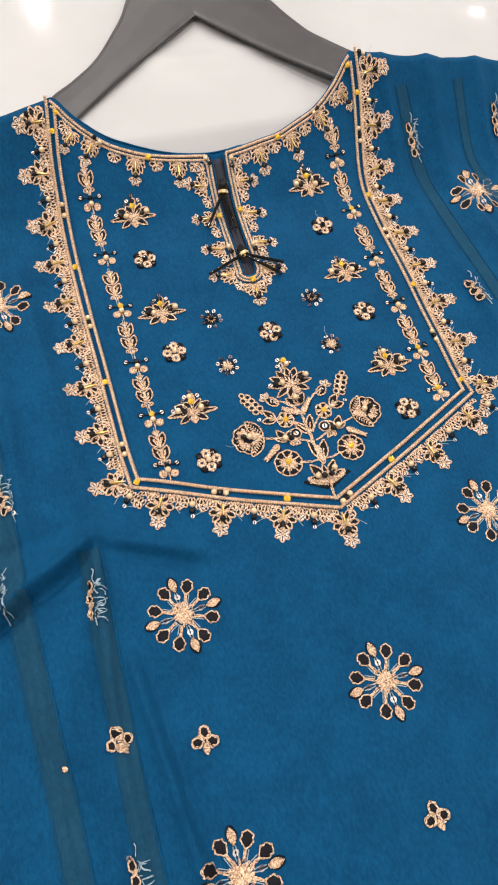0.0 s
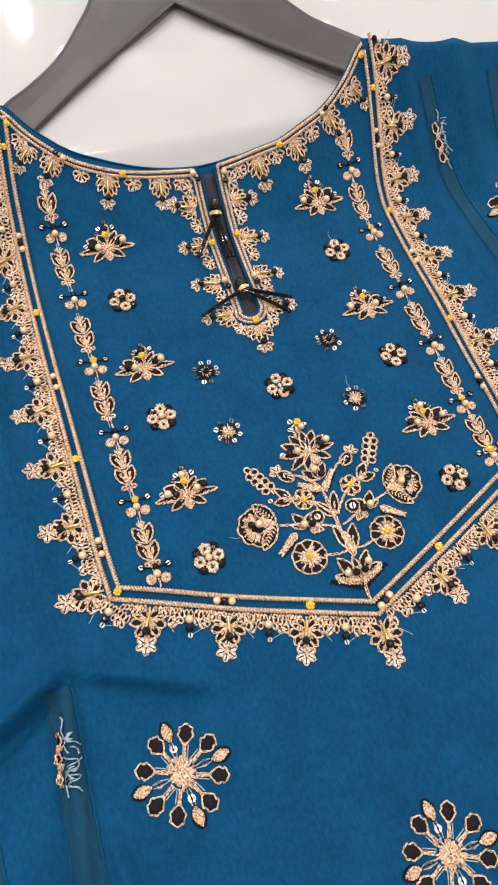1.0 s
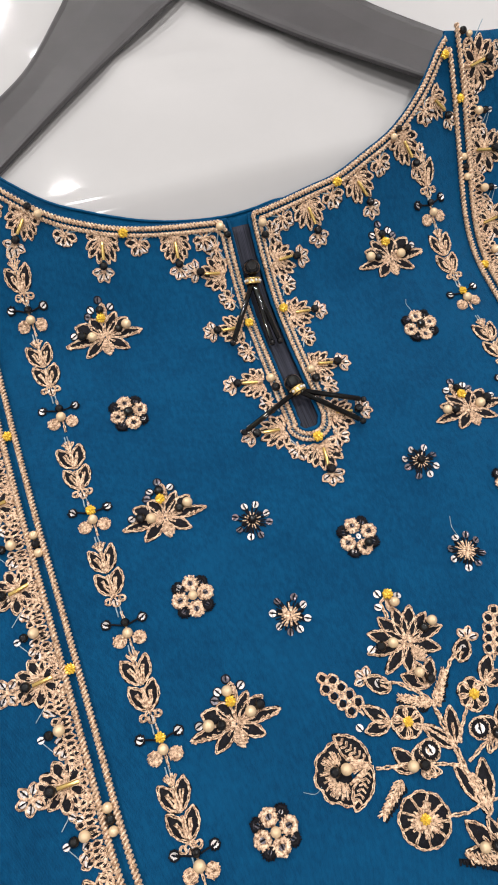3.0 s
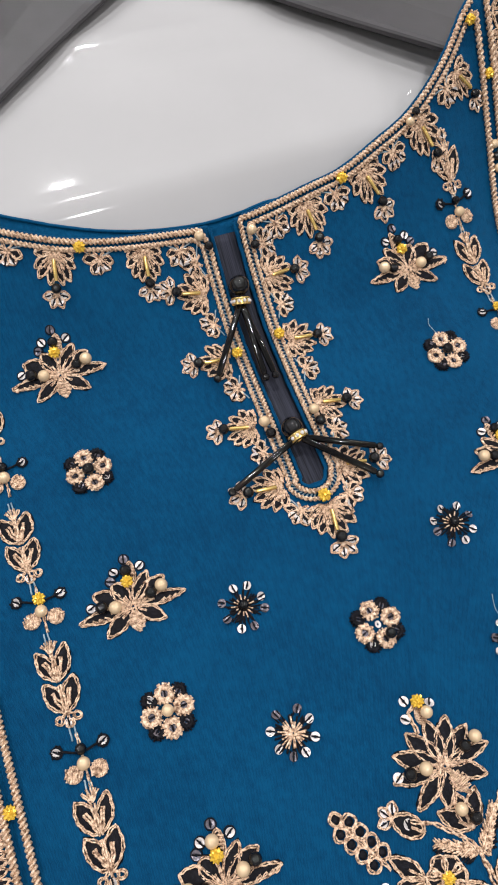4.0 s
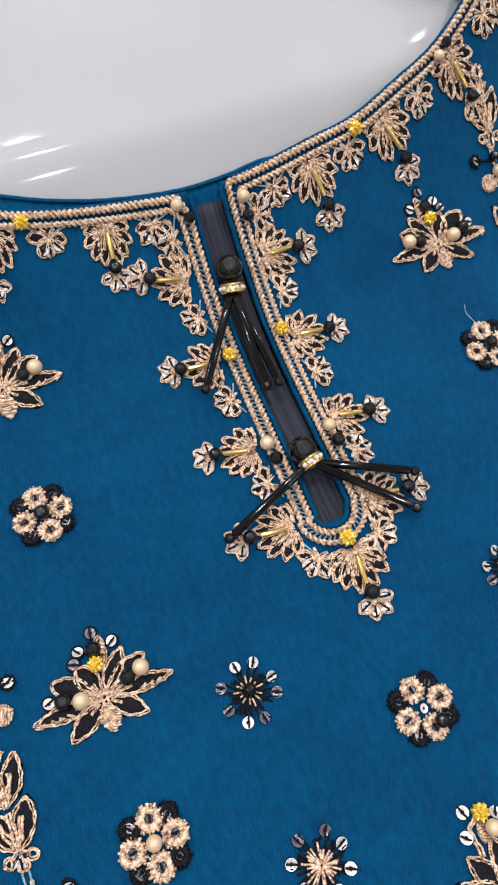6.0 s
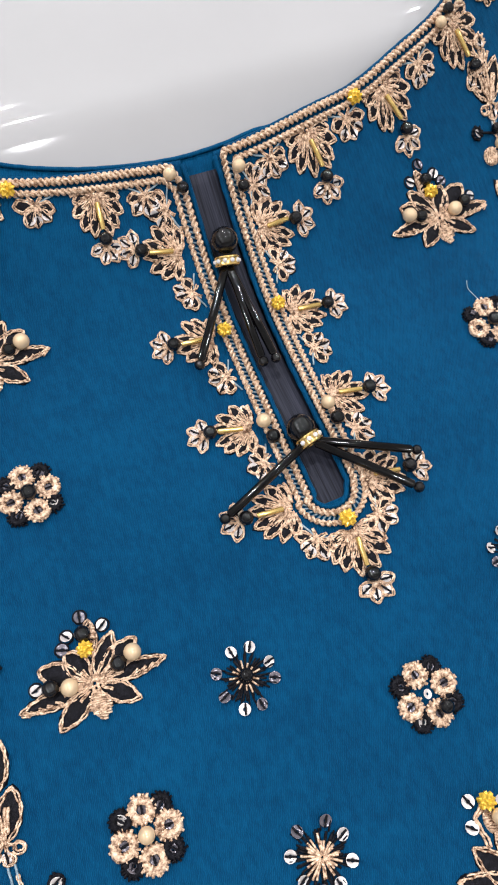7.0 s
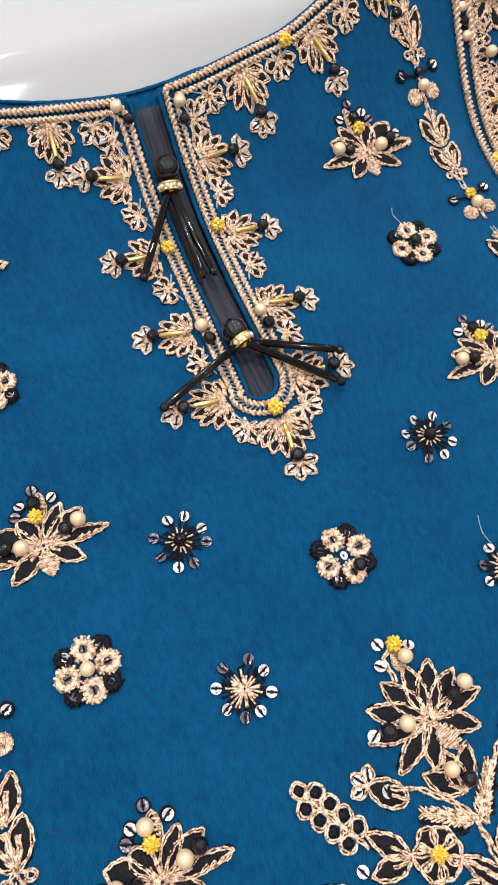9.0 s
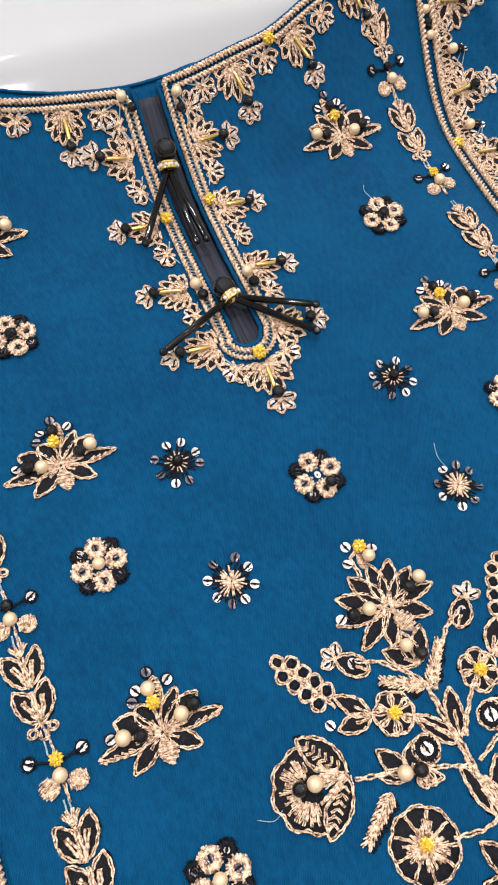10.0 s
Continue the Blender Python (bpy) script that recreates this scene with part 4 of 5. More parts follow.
# beads between the two yoke cords
BETWEEN = {-1: ((236, 1), (201, 0), (166.6, 1), (130, 0), (92.6, 1), (53.6, 0)), 1: ((230, 1), (212, 0), (179, 1), (150, 0), (112, 1), (77, 0), (47, 1))}
for side in (-1, 1):
    for y, kind in BETWEEN[side]:
        bx = side * float(side_x(float(y), side, -2.8 if side > 0 and y == 77 else 0.0))
        if kind:
            bead("yellow_bead", bx, y, 1.55, kurta)
        else:
            for dy, k in ((2.8, "pearl"), (0, "black_bead"), (-2.8, "pearl")):
                bead(k, bx, y + dy, 1.65 if k == "pearl" else 1.6, kurta)
    if side < 0:
        bead("yellow_bead", side * 88.4, 34.4, 1.6, kurta)
    for s, kind in ((0.41, 0), (0.74, 1)) if side < 0 else ((0.63, 1),):
        cx, cy = side * 89.2 * (1 - s), CORNER_Y[side] + (-0.9 - CORNER_Y[side]) * s - 0.8
        if kind:
            bead("yellow_bead", cx, cy, 1.7, kurta)
        else:
            for d, k in ((2.8, "pearl"), (0, "black_bead"), (-2.8, "pearl")):
                bead(k, cx + side * d * 0.94, cy + d * 0.34, 1.7 if k == "pearl" else 1.6, kurta)
for px, py, k in ((2.2, -0.8, "pearl"), (4.4, 0.5, "black_bead"), (6.6, 1.9, "pearl")):
    bead(k, px, py, 1.75, kurta)

# ---- vines ----
for side in (-1, 1):
    vine_leaves(-72.8 if side < 0 else 73.0, 212.5, side, 1)
    for y in (184.5, 148, 114, 81.5, 49) if side < 0 else (185, 148, 114.5, 83, 53):
        vine_leaves(-73.6 if side < 0 else 72.8, y + 0.8, side, 2)
    for y, kind in ((199, 0), (165, 0), (129.5, 1), (95, 0), (63.5, 1), (35.5, 0)) if side < 0 else ((199, 0), (166, 1), (130.5, 0), (98, 0), (67, 1), (41, 1)):
        vine_knot(-73.0 if side < 0 else 72.8, y + 0.8, side, kind)

# ---- scattered motifs ----
for side, x1, y1, x2, y2, x3, y3 in ((-1, -52.2, 189.2, -53.0, 124.8, -53.2, 64.0), (1, 52.2, 189.4, 52.4, 127.2, 53.4, 64.6)):
    palmette(x1, y1, side)
    palmette(x2, y2, side)
    palmette(x3, y3, side, True)
for x, y, centre, turn, white in ((-53.0, 161.0, "black_bead", 4, 3), (51.6, 161.8, "black_bead", 4, 3), (-53.0, 99.2, "pearl", -3, 1), (53.0, 99.6, "black_bead", -3, 1),
                                  (-53.0, 36.4, "pearl", 6, 0), (53.0, 38.0, "black_bead", 6, 0), (-0.9, 99.5, "off", 8, 2)):
    rosette(x, y, centre, turn, white)
for x, y, gold, turn in ((-29.0, 114.8, False, 0), (28.3, 115.4, False, 0), (-28.9, 84.9, True, 8), (28.2, 84.4, True, 8)):
    star(x, y, gold, turn)

# ---- neckline and slit ----
for side in (-1, 1):
    for px, big in ((10.5, 0), (20.5, 1), (32, 0), (42.5, 1), (53, 0), (63, 1), (73.5, 0)) if side < 0 else ((17, 0), (26.5, 1), (36, 0), (45.5, 1), (55, 0), (64.5, 1), (74, 0)):
        slope = float((neck(side * (px + 0.5)) - neck(side * (px - 0.5))))
        ang = math.degrees(math.atan(slope))
        k = 1 / math.hypot(1, slope)
        bx, by = px + 2.9 * slope * k, float(neck(side * px)) - 2.9 * k
        (fan if big else floret)(side * bx, by, 180 + side * ang, (0.95 if side < 0 else 1.04) if big else (1.05 if side < 0 else 1.12))
    fan(-74.0 if side < 0 else 80.5, 234.0 if side < 0 else 231.5, 180 + side * 42, 0.85)
    for y in (199, 180, 159):
        rise = (8 if side > 0 else -13 if y < 190 else -22)
        fan(side * 8.6 + float(lean(y)) - 0.7, y - (0.6 if side > 0 else 1.4), -90 * side - side * rise, 1.0, 9.8)
    for y in (206, 190, 170, 150):
        floret(side * 8.2 + float(lean(y)), y, -90 * side, 1.08)
    fan(side * 7.4 - 0.4, 139.4, -90 * side - side * (4 if side > 0 else -8), 1.06, 10.2)
    floret(side * 5.2, 133.6, 180 + side * 42, 1.15)
fan(0.3, 131.8, 180, 1.12, 9.8)
for x, y, k, r in ((-5.2, 211.3, "pearl", 1.75), (-3.4, 208.6, "black_bead", 1.5), (9.6, 209.6, "pearl", 1.75), (9.3, 206.0, "black_bead", 1.5),
                   (-6.2, 157.6, "pearl", 1.75), (-5.8, 153.9, "black_bead", 1.7), (7.4, 156.4, "pearl", 1.75), (7.6, 152.6, "black_bead", 1.7),
                   (7.8, 181.5, "yellow_bead", 1.6), (-5.6, 179.5, "yellow_bead", 1.6), (0.2, 133.2, "yellow_bead", 1.7)):
    bead(k, x, y, r, kurta, 2.6)
for side in (-1, 1):
    for x, k in ((38, "yellow_bead"), (62, "pearl")):
        bead(k, side * x + 1.0, float(neck(side * x + 1.0)) - 2.2, 1.6, kurta, 2.2)
    bead("black_bead", side * 64.5 + 1.0, float(neck(side * 64.5 + 1.0)) - 1.6, 1.45, kurta, 2.2)
    bead("yellow_bead", -80.6 if side < 0 else 87.6, 243.0 if side < 0 else 240.5, 1.5, kurta, 2.0)
    bead("black_bead", side * 96.0, 245.0, 1.5, kurta), bead("pearl", side * 98.4, 244.0, 1.4, kurta)


# ---- tassels on the slit ----
def rondelle(m):
    """A gilt ring set with clear stones."""
    bm = lathe([(1.2, -1.05), (2.5, -1.05), (2.75, -0.7), (2.45, -0.5), (2.45, 0.5), (2.75, 0.7), (2.5, 1.05), (1.2, 1.05), (1.2, -1.05)], 20)
    for v in bm.verts:
        v.co *= 0.001
    ob = part("gilt_ring", bm, RING, None)
    ob.matrix_basis = m
    for i in range(10):
        a = i / 10 * 2 * math.pi
        g = bmesh.new()
        bmesh.ops.create_icosphere(g, subdivisions=1, radius=0.00055)
        s = part("stone", g, STONE, ob, flat=True)
        s.location = (0.00248 * math.cos(a), 0.00248 * math.sin(a), 0)
    return ob


def tassel(ball, gold, ends):
    root = new("tassel")
    root.parent = kurta
    tagged(root, "black bead tassel with gilt ring and glass tubes")
    p = drape(np.array([(*ball, 3.4), (*gold, 3.0)]))
    d = Vector(p[1] - p[0])
    head = new("black_bead", MESH["black_bead"])
    head.parent = root
    head.matrix_basis = Matrix.Translation(p[0]) @ Matrix.Diagonal((0.0029, 0.0029, 0.0029, 1))
    ring = rondelle(Matrix.Translation(p[1]) @ d.to_track_quat("Z", "Y").to_matrix().to_4x4())
    ring.parent = root
    for (ex, ey, eh) in ends:
        u = np.array((ex - gold[0], ey - gold[1]))
        u = u / np.hypot(*u)
        a = (gold[0] + u[0] * 1.2, gold[1] + u[1] * 1.2)
        stick("glass_tube", a, (ex, ey), 3.0, eh, 0.88, root)
        b = bead("black_bead", ex + u[0] * 0.9, ey + u[1] * 0.9, 1.25, root, eh)


tassel((1.4, 197.4), (0.6, 193.4), ((-12.9, 174.2, 3.2), (-1.2, 170.2, 3.4), (1.4, 170.0, 3.6)))
tassel((-0.4, 153.0), (0.2, 150.2), ((18.2, 140.7, 3.0), (15.2, 134.0, 2.6), (-20.4, 142.2, 2.6)))


# ---- the flowering bush at the foot of the yoke ----
def chain(m, a, b, n=4):
    """Two rows of little loops from tip a to foot b."""
    a, b = np.array(a, float), np.array(b, float)
    d = (b - a) / np.hypot(*(b - a))
    q = np.array((-d[1], d[0]))
    tip = a
    m.line(circle(*tip, 1.3, 12), 0.34, 0.25)
    pad(m.k, m.at(circle(*tip, 1.0, 10)[:-1]), 0.35)
    for i in range(n):
        c = a + d * (2.0 + 2.9 * i)
        for s in (-1, 1):
            e = c + q * s * 1.55 + d * 0.5
            whole, m.g = m.g, Sewing()
            m.pieces.append((m.g, "loop", GOLD))
            m.line(circle(*e, 1.45, 12), 0.34, 0.25)
            m.g = whole
            pad(m.k, m.at(circle(*e, 0.95, 10)[:-1]), 0.35)
    m.line([a + d, b], 0.36, 0.3)


def small_flower(m, x, y, r, bead_kind, n=5, turn=0):
    for i in range(n):
        a = radians(turn + i * 360 / n)
        m.leaf((x + 0.4 * math.cos(a), y + 0.4 * math.sin(a)), (x + r * math.cos(a), y + r * math.sin(a)), r * 0.95, True, r=0.36, bulge=0.62)
    if bead_kind:
        m.bead(bead_kind, x, y, 1.45)


def wheel(m, x, y, r):
    """A round flower with black petals, gold rim and a yellow heart."""
    pad(m.k, m.at(circle(x, y, r, 24)[:-1]), 0.5)
    n = 9
    rim = []
    for i in range(n * 6 + 1):
        a = i / (n * 6) * 2 * math.pi
        rr = r * (1 + 0.07 * abs(math.sin(a * n / 2)) - 0.03)
        rim.append((x + rr * math.cos(a), y + rr * math.sin(a)))
    m.line(rim, 0.31, 0.3)
    for i in range(n):
        a = radians(i * 360 / n + m.jit(3))
        m.line([(x + 0.8 * math.cos(a), y + 0.8 * math.sin(a)), (x + r * 0.92 * math.cos(a), y + r * 0.92 * math.sin(a))], 0.3, 0.5)
    for i in range(44):
        a = radians(i * 360 / 44 + m.jit(5))
        q = r * m.rng.uniform(0.32, 0.72)
        m.line([(x + 0.3 * math.cos(a), y + 0.3 * math.sin(a)), (x + q * math.cos(a), y + q * math.sin(a))], 0.26, 0.75, knots=0.1)
    m.bead("yellow_bead", x, y + 0.3, 1.5, 1.9)


def peony(m, x, y, r):
    """The large half-open side flower, opening away from the stem (local -x)."""
    rim = []
    for i in range(73):
        a = radians(75 + 210 * i / 72)
        rr = r * (0.93 + 0.10 * abs(math.sin(radians(75 + 210 * i / 72 - 75) * 4.3)))
        rim.append((x + rr * math.cos(a), y + rr * math.sin(a)))
    pad(m.k, m.at(np.array(rim[::3])), 0.5)
    m.line(rim, 0.32, 0.3)
    for i in range(26):
        a = radians(92 + 176 * i / 25 + m.jit(3))
        r0, r1 = r * m.rng.uniform(0.25, 0.4), r * m.rng.uniform(0.62, 0.86)
        m.line([(x + r0 * math.cos(a), y + r0 * math.sin(a)), (x + r1 * math.cos(a), y + r1 * math.sin(a))], 0.27, 0.6)
    for s in (-1, 1):
        m.leaf((x + r * 1.0, y + s * 0.3), (x + r * 0.02, y + s * r * 1.2), r * 0.66, True, 0.0, r=0.34, bulge=0.5)
        for j in range(6):
            t = 0.2 + 0.12 * j
            bx, by = x + r * (1.0 - 0.98 * t), y + s * r * 1.12 * t
            m.line([(bx, by), (bx - 1.5, by + s * 0.1 + m.jit(0.3))], 0.26, 0.6)
            m.line([(bx, by), (bx + 0.5, by + s * 1.3)], 0.26, 0.6)
    for j in range(22):
        v = m.jit(0.55)
        m.line([(x + r * 0.95, y + m.jit(0.5)), (x + r * m.rng.uniform(0.05, 0.4), y + r * v)], 0.28, 0.6 + 0.3 * m.rng.random())
    m.bead("pearl", x + 0.7, y + 0.8, 1.85, 2.2)
    m.bead("black_bead", x - 2.4, y + 0.9, 1.75, 2.2)


def feather(m, a, b, width, dark=-1):
    a, b = np.array(a, float), np.array(b, float)
    d = (b - a)
    q = np.array((-d[1], d[0])) / np.hypot(*d)
    n = 9
    for i in range(n):
        t = i / n
        w = width * (1 - 0.55 * t)
        for s in (-1, 1):
            m.line([a + d * t, a + d * (t + 0.2) + q * s * w * 0.62], 0.38, 0.3, taper=0.5)
    for i in range(16):
        t = i / 16
        w = width * (1 - 0.4 * t) * m.rng.uniform(0.8, 1.15)
        m.line([a + d * t, a + d * (t + 0.13) + q * dark * w], 0.24, 0.1, m.k, knots=0)
    m.line([a, b], 0.4, 0.35)


def bush():
    stem = Motif("bush_stem", "gold stitched stem with leaves", At(0, 0))
    stem.line([(-0.4, 1.0), (-0.6, 6), (0, 10)], 0.5, 0.2)
    stem.line([(0.4, 22), (-0.6, 30), (-0.8, 37), (-1.2, 43), (-1.5, 50)], 0.55, 0.25)
    stem.line([(0, 22), (-1.2, 31), (-1.2, 37)], 0.45, 0.3)
    for b, t, w in (((-0.8, 37.5), (-6.6, 45.5), 3.4), ((-0.4, 38), (2.6, 47.5), 3.6), ((0.2, 22.5), (-3.0, 34), 4.4), ((0.6, 22), (4.6, 32.5), 4.4), ((0.2, 20), (0.6, 30), 3.6)):
        stem.leaf(b, t, w, True, 0.55, r=0.33)
    for s in (-1, 1):
        stem.line([(s * 0.6, 23), (s * 5, 22.5), (s * 10.8, 23.8)], 0.42, 0.25)
        stem.line([(s * 1.0, 33), (s * 6, 35), (s * 12, 37.2), (s * 17, 38.6), (s * 23, 40.4)], 0.42, 0.25)
        stem.line([(s * 0.8, 38), (s * 5, 43.5), (s * 9.8, 47.5), (s * 16, 50)], 0.42, 0.25)
        stem.line([(0, 48), (s * 3.4, 53), (s * 8, 57.5), (s * 12.6, 59.8)], 0.42, 0.25)
    stem.done(kurta)
    cup = Motif("bush_base", "gold cup of leaves with pearls", At(-0.6, 0))
    for s in (-1, 1):
        cup.leaf((s * 1.0, 10.5), (s * 9.0, 15.0), 4.0, True, 0.4, r=0.34)
        cup.leaf((s * 1.2, 12), (s * 6.0, 21.0), 4.4, True, 0.5, r=0.34)
        for j in range(8):
            cup.line([(s * (1 + 1.05 * j), 8.8 + 0.42 * j), (s * (1.2 + 1.15 * j), 11.4 + 0.5 * j)], 0.44, 0.3)
        for j in range(26):
            px = s * (0.3 + 0.44 * j)
            cup.line([(px, 9.4 + 0.19 * j), (px * 1.04, 6.7 + 0.25 * j + cup.jit(0.4))], 0.32, 0.1, cup.k, knots=0)
        cup.bead("pearl", s * 4.6, 14.4 if s < 0 else 16.4, 1.8, 2.2)
        cup.bead("black_bead", s * 1.5 + (0.6 if s > 0 else 0), 13.6, 1.75, 2.2)
    cup.leaf((0, 10), (0, 20), 3.4, True, 0.6, r=0.34)
    cup.done(kurta)
    crown = Motif("bush_flower", "gold leaf flower with pearls", At(-0.6, 0))
    x, y = 0, 66.5
    for a, r, w in ((176, 12.2, 3.0), (5, 11.6, 3.0), (148, 11.4, 4.0), (34, 10.6, 4.0), (120, 10.6, 4.0), (60, 10.6, 4.2), (88, 10.2, 3.8), (-30, 9.6, 3.4), (-148, 10.8, 3.4), (-112, 8.4, 3.4)):
        c, s = math.cos(radians(a)), math.sin(radians(a))
        crown.leaf((x + 0.4 * c, y + 0.4 * s), (x + r * c, y + r * s), w, True, r=0.33)
    crown.satin((x + 0.6, y - 1.2), (x + 2.4, y - 6.4), 4.0)
    crown.satin((x - 0.4, y + 9), (x - 0.2, y + 13.6), 2.2)
    crown.line([(x - 2.4, y + 8), (x - 2.6, y + 12.6), (x + 0.4, y + 14.4)], 0.4, 0.3)
    crown.bead("pearl", x + 1.0, y + 11.4, 1.75, 2.2), crown.bead("yellow_bead", x + 0.4, y + 14.2, 1.6)
    crown.bead("pearl", x - 4.6, y + 1.2, 1.85, 2.2), crown.bead("black_bead", x - 8.0, y + 1.4, 1.7)
    crown.bead("pearl", x + 8.8, y + 3.0, 1.85, 2.2), crown.bead("black_bead", x + 6.0, y + 2.0, 1.6)
    for px, py in ((-2.4, 15.4), (-3.8, 11.6), (-10.6, 1.6), (3.0, 13)):
        crown.sequin(x + px, y + py, 1.1, (x, y + 8))
    crown.done(kurta)
    mid = Motif("bush_flower", "small gold flower with pearl", At(-0.8, 0))
    for b, t, w in (((0, 54), (-5.4, 59.2), 3.6), ((0, 54), (4.2, 60.6), 3.6), ((0, 53.6), (-0.4, 60.8), 3.4)):
        mid.leaf(b, t, w, True, 0.4, r=0.33)
    mid.bead("pearl", -0.9, 58.0, 1.75, 2.2), mid.bead("black_bead", 1.2, 55.4, 1.6, 2.0)
    feather(mid, (-1.0, 49.5), (-8.5, 54.0), 2.6, 1)
    feather(mid, (0.4, 49.5), (6.2, 56.0), 2.4, -1)
    mid.done(kurta)
    for s in (-1, 1):
        bud = Motif("bud", "gold bud with sequins", At(0, 0, 0, s))
        bud.leaf((10.6, 56.8), (16.2, 61.8), 4.6, True, 0.4, r=0.33)
        bud.sequin(13.4, 59.4, 1.1)
        trefoil(bud, 16.0, 61.6, 1.05, 55, 3, 60)
        bud.done(kurta)
        spray = Motif("loop_spray", "gold loop spray", At(0, 0, 0, s))
        chain(spray, (27.3, 66.0), (20.4, 53.4), 4)
        spray.leaf((14.6, 49.4), (19.8, 55.4), 3.6, True, 0.45, r=0.33)
        spray.leaf((15.0, 48.8), (21.8, 49.6), 3.6, True, 0.45, r=0.33)
        spray.sequin(23.0, 50.8, 1.0)
        spray.done(kurta)
        fl = Motif("bush_flower", "five petal gold flower with yellow bead", At(0, 0, 0, s))
        small_flower(fl, 10.1, 47.6, 4.3, "yellow_bead", 6, 15)
        fl.done(kurta)
        pe = Motif("peony", "large gold and black side flower with pearl", At(31.3 * s, 42.4, 5 * s, -s))
        peony(pe, 0, 0, 7.6)
        pe.done(kurta)
        kn = Motif("bush_flower", "gold leaf knot with pearl and black bead", At(0, 0, 0, s))
        for b, t, w in (((13.2, 36.6), (16.6, 43.0), 3.8), ((12.6, 36.6), (8.0, 41.6), 4.2), ((13.4, 36.4), (18.4, 38.8), 2.4)):
            kn.leaf(b, t, w, True, 0.3, r=0.33)
        kn.ring(7.6, 39.2, 1.9, 0.6, kn.k, 8)
        kn.sequin(7.6, 39.2, 1.3)
        kn.line(circle(7.6, 39.2, 2.7, 14), 0.36, 0.25)
        for px in (7.0, 9.0, 11.0):
            kn.leaf((11.0, 36.0), (px, 33.2), 2.0, False, r=0.36)
        kn.bead("pearl", 14.0, 37.4, 1.8, 2.2), kn.bead("black_bead", 11.0, 36.6, 1.75, 2.2)
        feather(kn, (17.8, 35.4), (26.0, 29.6), 2.6, -1)
        kn.done(kurta)
        wh = Motif("wheel_flower", "round gold rimmed black flower with yellow heart", At(0, 0, 0, s))
        wheel(wh, 16.3, 25.0, 6.5)
        wh.done(kurta)


bush()


# ---- sprigs on the skirt and sleeves ----
def big_flower(x, y, turn=0.0, name="skirt_flower"):
    m = Motif(name, "eight petal gold and black flower", At(x, y, turn, 1, 0.98))
    for i in range(46):
        a = radians(i * 360 / 46 + m.jit(5))
        r = m.rng.uniform(3.4, 6.0)
        m.line([(0.3 * math.cos(a), 0.3 * math.sin(a)), (r * math.cos(a), r * math.sin(a))], 0.34, 0.3 + 0.5 * m.rng.random(), knots=0.15)
    for i in range(4):
        for s in (-1, 1):
            a = radians(90 * i + 25 * s + m.jit(3))
            u, q = np.array((math.cos(a), math.sin(a))), np.array((-math.sin(a), math.cos(a)))
            o = [u * 8.8, u * 10.8 + q * 1.7, u * 12.2 + q * 2.7, u * 13.4 + q * 2.1, u * 14.4 + q * 2.4, u * 15.2 + q * 1.2, u * 15.9 + q * 0.2,
                 u * 15.2 - q * 1.2, u * 14.4 - q * 2.4, u * 13.4 - q * 2.1, u * 12.2 - q * 2.7, u * 10.8 - q * 1.7, u * 8.8]
            pad(m.k, m.at(np.array(o[:-1])), 0.5)
            m.line(o, 0.27, 0.3, knots=0.35)
            for e in (-0.45, 0.45):
                m.line([u * 4.6 + q * e, u * 9.8 + q * e * 0.4], 0.3, 0.25)
            m.line([u * 4.5 + q * 1.2 * s, u * 9.2 + q * 1.3 * s], 0.22, 0.2, m.n)
        a = radians(90 * i + m.jit(3))
        u, q = np.array((math.cos(a), math.sin(a))), np.array((-math.sin(a), math.cos(a)))
        for j in range(15):
            t = 10.6 + 0.5 * j
            w = 2.5 * math.sin(math.pi * (j + 1.5) / 18)
            m.line([u * t - q * w, u * (t + 0.2) + q * w], 0.2, 0.05, m.k, knots=0)
        m.satin(u * 10.8, u * 17.2, 3.5, 0.34)
        m.sequin(*(u * 8.2), 1.3, kind="sequin" if i % 2 else "dark_sequin")
        for e in (-1.0, 0.9):
            m.line([u * 5 + q * e * 0.4, u * 8 + q * e, u * 10.4 + q * e * 0.5], 0.2, 0.15, m.n)
    m.done(kurta)


def small_sprig(x, y, turn=0.0, n=3):
    m = Motif("skirt_sprig", "small gold and black three petal sprig", At(x, y, turn))
    m.lift = 0.7
    for i in range(n):
        a = radians(90 + (i - (n - 1) / 2) * 100)
        u, q = np.array((math.cos(a), math.sin(a))), np.array((-math.sin(a), math.cos(a)))
        o = [u * 0.6, u * 2.2 + q * 2.0, u * 4.6 + q * 1.6, u * 5.6, u * 4.6 - q * 1.6, u * 2.2 - q * 2.0, u * 0.6]
        pad(m.k, m.at(np.array(o[:-1])), 0.5)
        m.line(o, 0.42, 0.3, knots=0.35)
    m.satin((0, -1), (0.6, -5.6), 2.6, 0.32)
    m.sequin(2.6, -2.4, 1.1), m.sequin(-2.4, -1.8, 1.0)
    m.done(kurta)


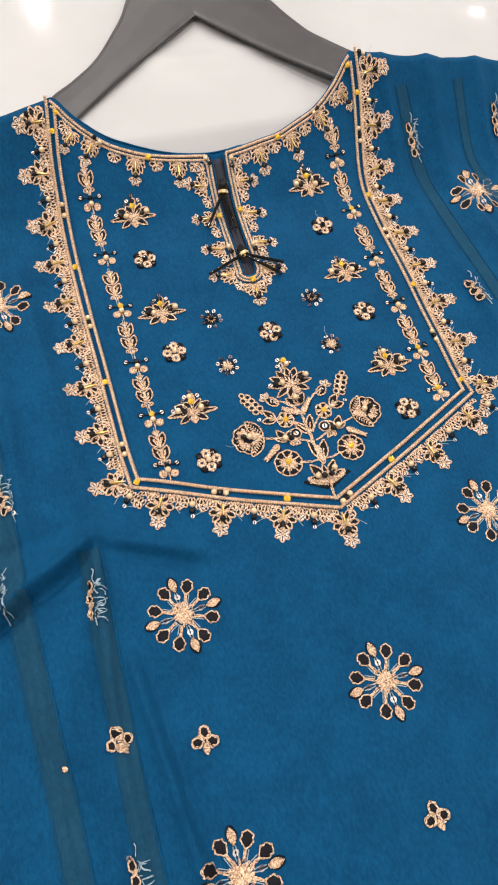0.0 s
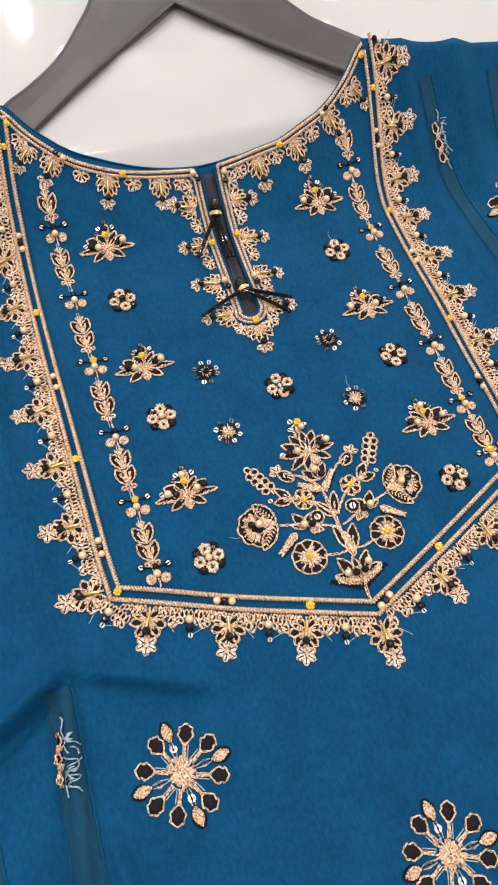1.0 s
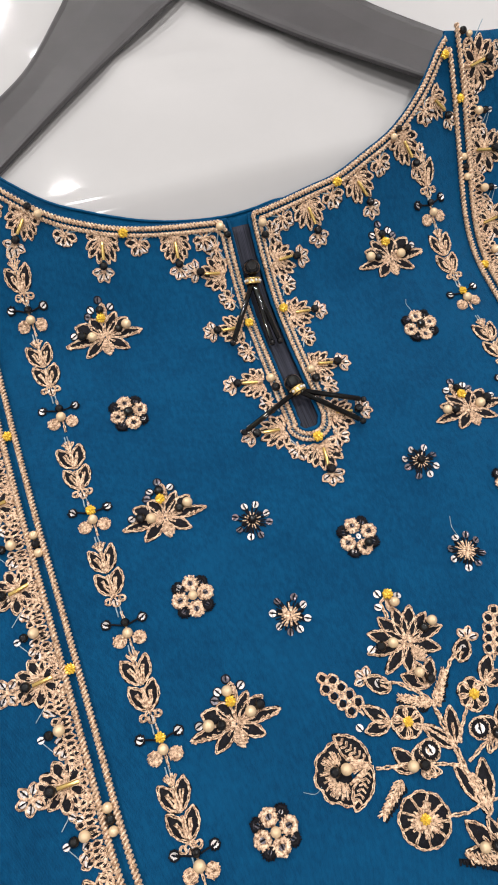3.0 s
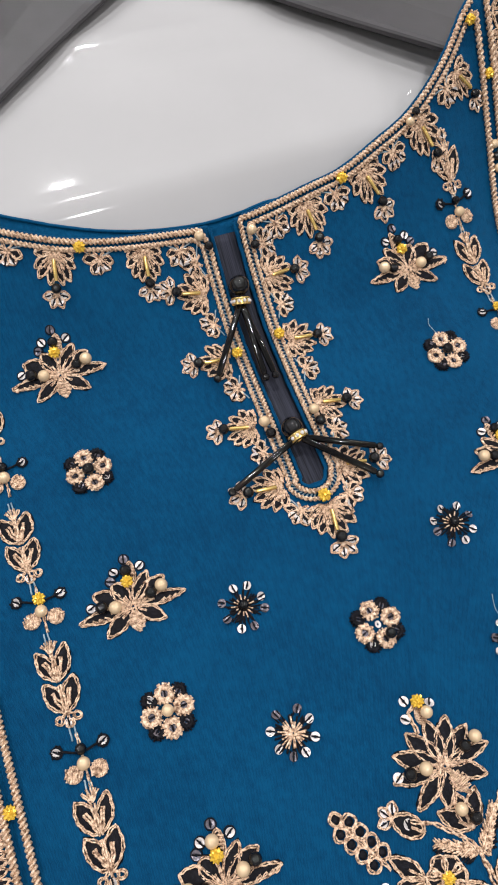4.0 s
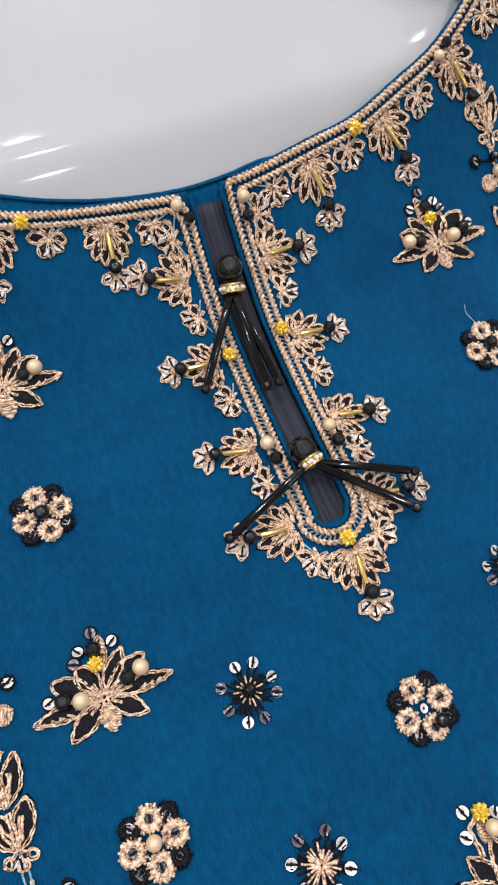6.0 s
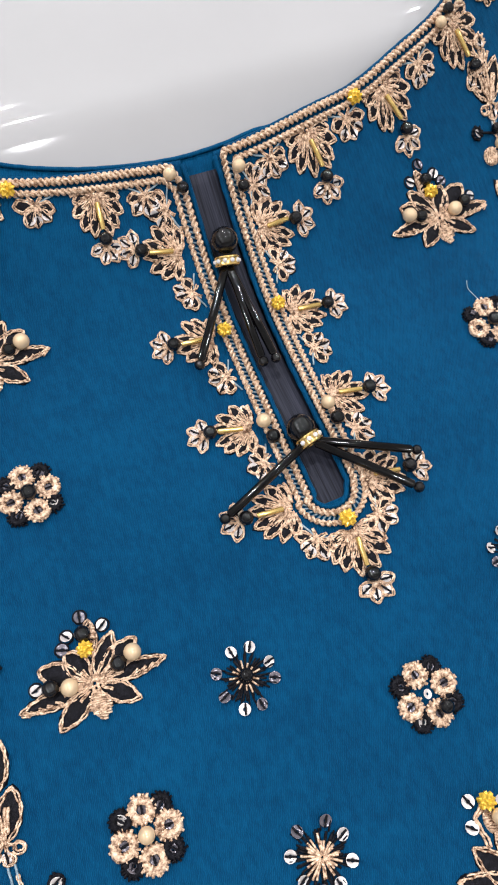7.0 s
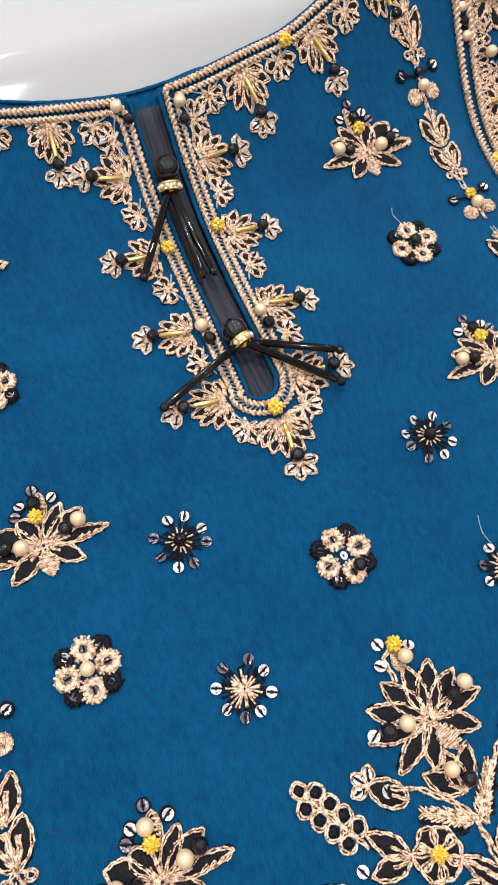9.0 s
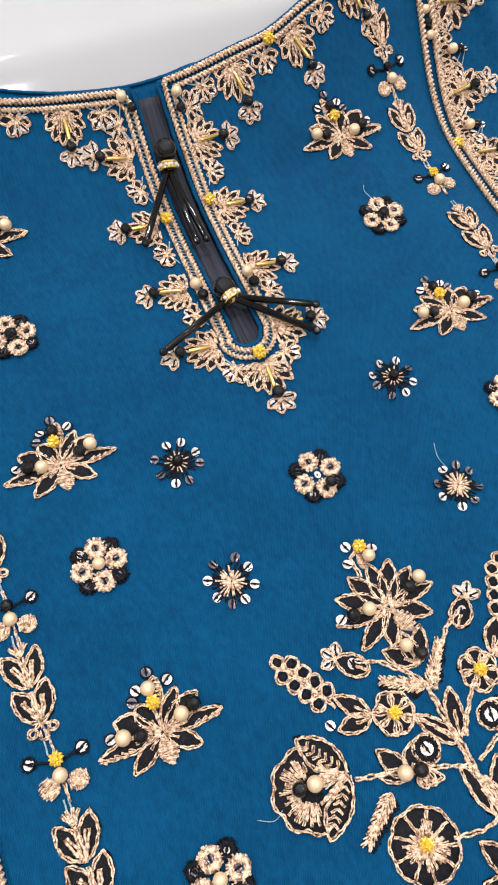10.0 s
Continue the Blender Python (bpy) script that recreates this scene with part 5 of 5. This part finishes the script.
def edge_sprig(x, y, turn, size=1.0):
    """A motif that is folded round the side seam, with pale reverse threads."""
    m = Motif("seam_sprig", "half seen gold sprig with pale reverse threads at the seam", At(x, y, turn, 1, size))
    m.lift = 0.9
    for yy, w in ((-5.6, 3.4), (0.2, 3.8), (5.6, 3.2)):
        u = np.array((-1.6 + m.jit(0.6), yy + m.jit(0.5)))
        o = [u + (-w * 0.5, -1.2), u + (0.2, -2.4), u + (w * 0.55, -0.4), u + (0.5, 2.3), u + (-w * 0.45, 1.4), u + (-w * 0.5, -1.2)]
        pad(m.k, m.at(np.array(o[:-1])), 0.45)
        m.line(o, 0.34, 0.3, knots=0.35)
    m.satin((-2.6, -3.6), (0.4, -1.6), 2.2, 0.32)
    m.satin((-2.2, 2.6), (0.6, 3.6), 1.8, 0.32)
    for i in range(16):
        a, yy = m.rng.uniform(-1.2, 1.2), m.rng.uniform(-9, 9)
        px = 1.6 + m.jit(1.2)
        m.line([(px, yy), (px + 1.4 * math.cos(a), yy + 1.8 * math.sin(a)), (px + 2.4 * math.cos(a) + m.jit(0.8), yy + 3.2 * math.sin(a * 1.3))], 0.2, 0.2, m.n, knots=0.1)
    m.line([(0.4, 8), (1.6, 11.2), (0.8, 12.6)], 0.26, 0.2, m.n)
    m.line([(0.6, -8), (1.4, -12)], 0.26, 0.2, m.n)
    m.sequin(-2.2, 7.8, 1.1, kind="dark_sequin"), m.sequin(1.6, -7.2, 1.0)
    m.done(kurta)


for fx, fy, ft in ((-84, -31, 3), (-9, -82.2, 2), (-89, -131.5, 0), (69, -24, 4), (153, 164, 6), (-133, 149, 10)):
    big_flower(fx, fy, ft)
small_sprig(-89, -82, -10), small_sprig(-9.5, -136, 4), small_sprig(-122, -72, 10)
speck = Motif("gold_knot", "tiny stray gold knot", At(-144, -76))
speck.lift = 0.9
speck.disc(0, 0, 1.1)
speck.done(kurta)
for fx, fy, ft in ((-118.5, -14, -8), (125, 205, 6), (181, 206, 0), (-126, -121, -4), (-147, 41, 4), (-157, -1, 0), (122, 98, 8)):
    edge_sprig(fx, fy, ft)


# ---- seams, sheer strips and loose threads ----
def strip(pts, width, name="seam_allowance"):
    """A doubled sheer strip along a seam."""
    p, s = resample(np.array(pts, float), 1.8)
    t = np.gradient(p, axis=0)
    t /= np.hypot(*t.T)[:, None]
    q = np.stack((-t[:, 1], t[:, 0]), 1)
    sew = Sewing()
    n = len(p)
    across = np.linspace(-0.5, 0.5, 9)
    cols = [np.concatenate((p + q * width * k, np.full((n, 1), 0.1 if abs(k) > 0.49 else 0.6)), 1) for k in across]
    sew.add(np.concatenate(cols), [(c * n + i, c * n + i + 1, (c + 1) * n + i + 1, (c + 1) * n + i) for c in range(8) for i in range(n - 1)])
    sew.done(name, BLUE_SHEER, kurta, "doubled darker blue sheer seam allowance")
    line = Sewing()
    cord(line, p + q * width * 0.5, 0.3, 0.3, step=1.0, knots=0.3, wobble=0.3)
    cord(line, p - q * width * 0.42, 0.2, 0.5, step=1.0, knots=0.4, wobble=0.3)
    line.done("seam_stitching", BLUE_INSIDE, kurta)


strip([(-150, 110), (-151, 40), (-150, -20), (-147, -90), (-146, -200)], 11)
strip([(-117, 8), (-119, -40), (-121, -100), (-121, -200)], 10)
strip([(121, 230), (128, 170), (134, 90)], 8)
strip([(158, 228), (160, 190), (172, 110)], 6)

for pts in ([(-43, 42), (-40, 40.5), (-37.5, 42), (-36.8, 45)], [(28.2, 89), (27.6, 92.5), (28.6, 96)], [(52, 167), (50.8, 171), (51.5, 173)], [(5, -2.5), (10, -2.0), (17, 0.5)]):
    s = Sewing()
    cord(s, hanger_edge(pts, 8), 0.09, 0.2, step=0.5, knots=0)
    s.done("loose_thread", NET, kurta)
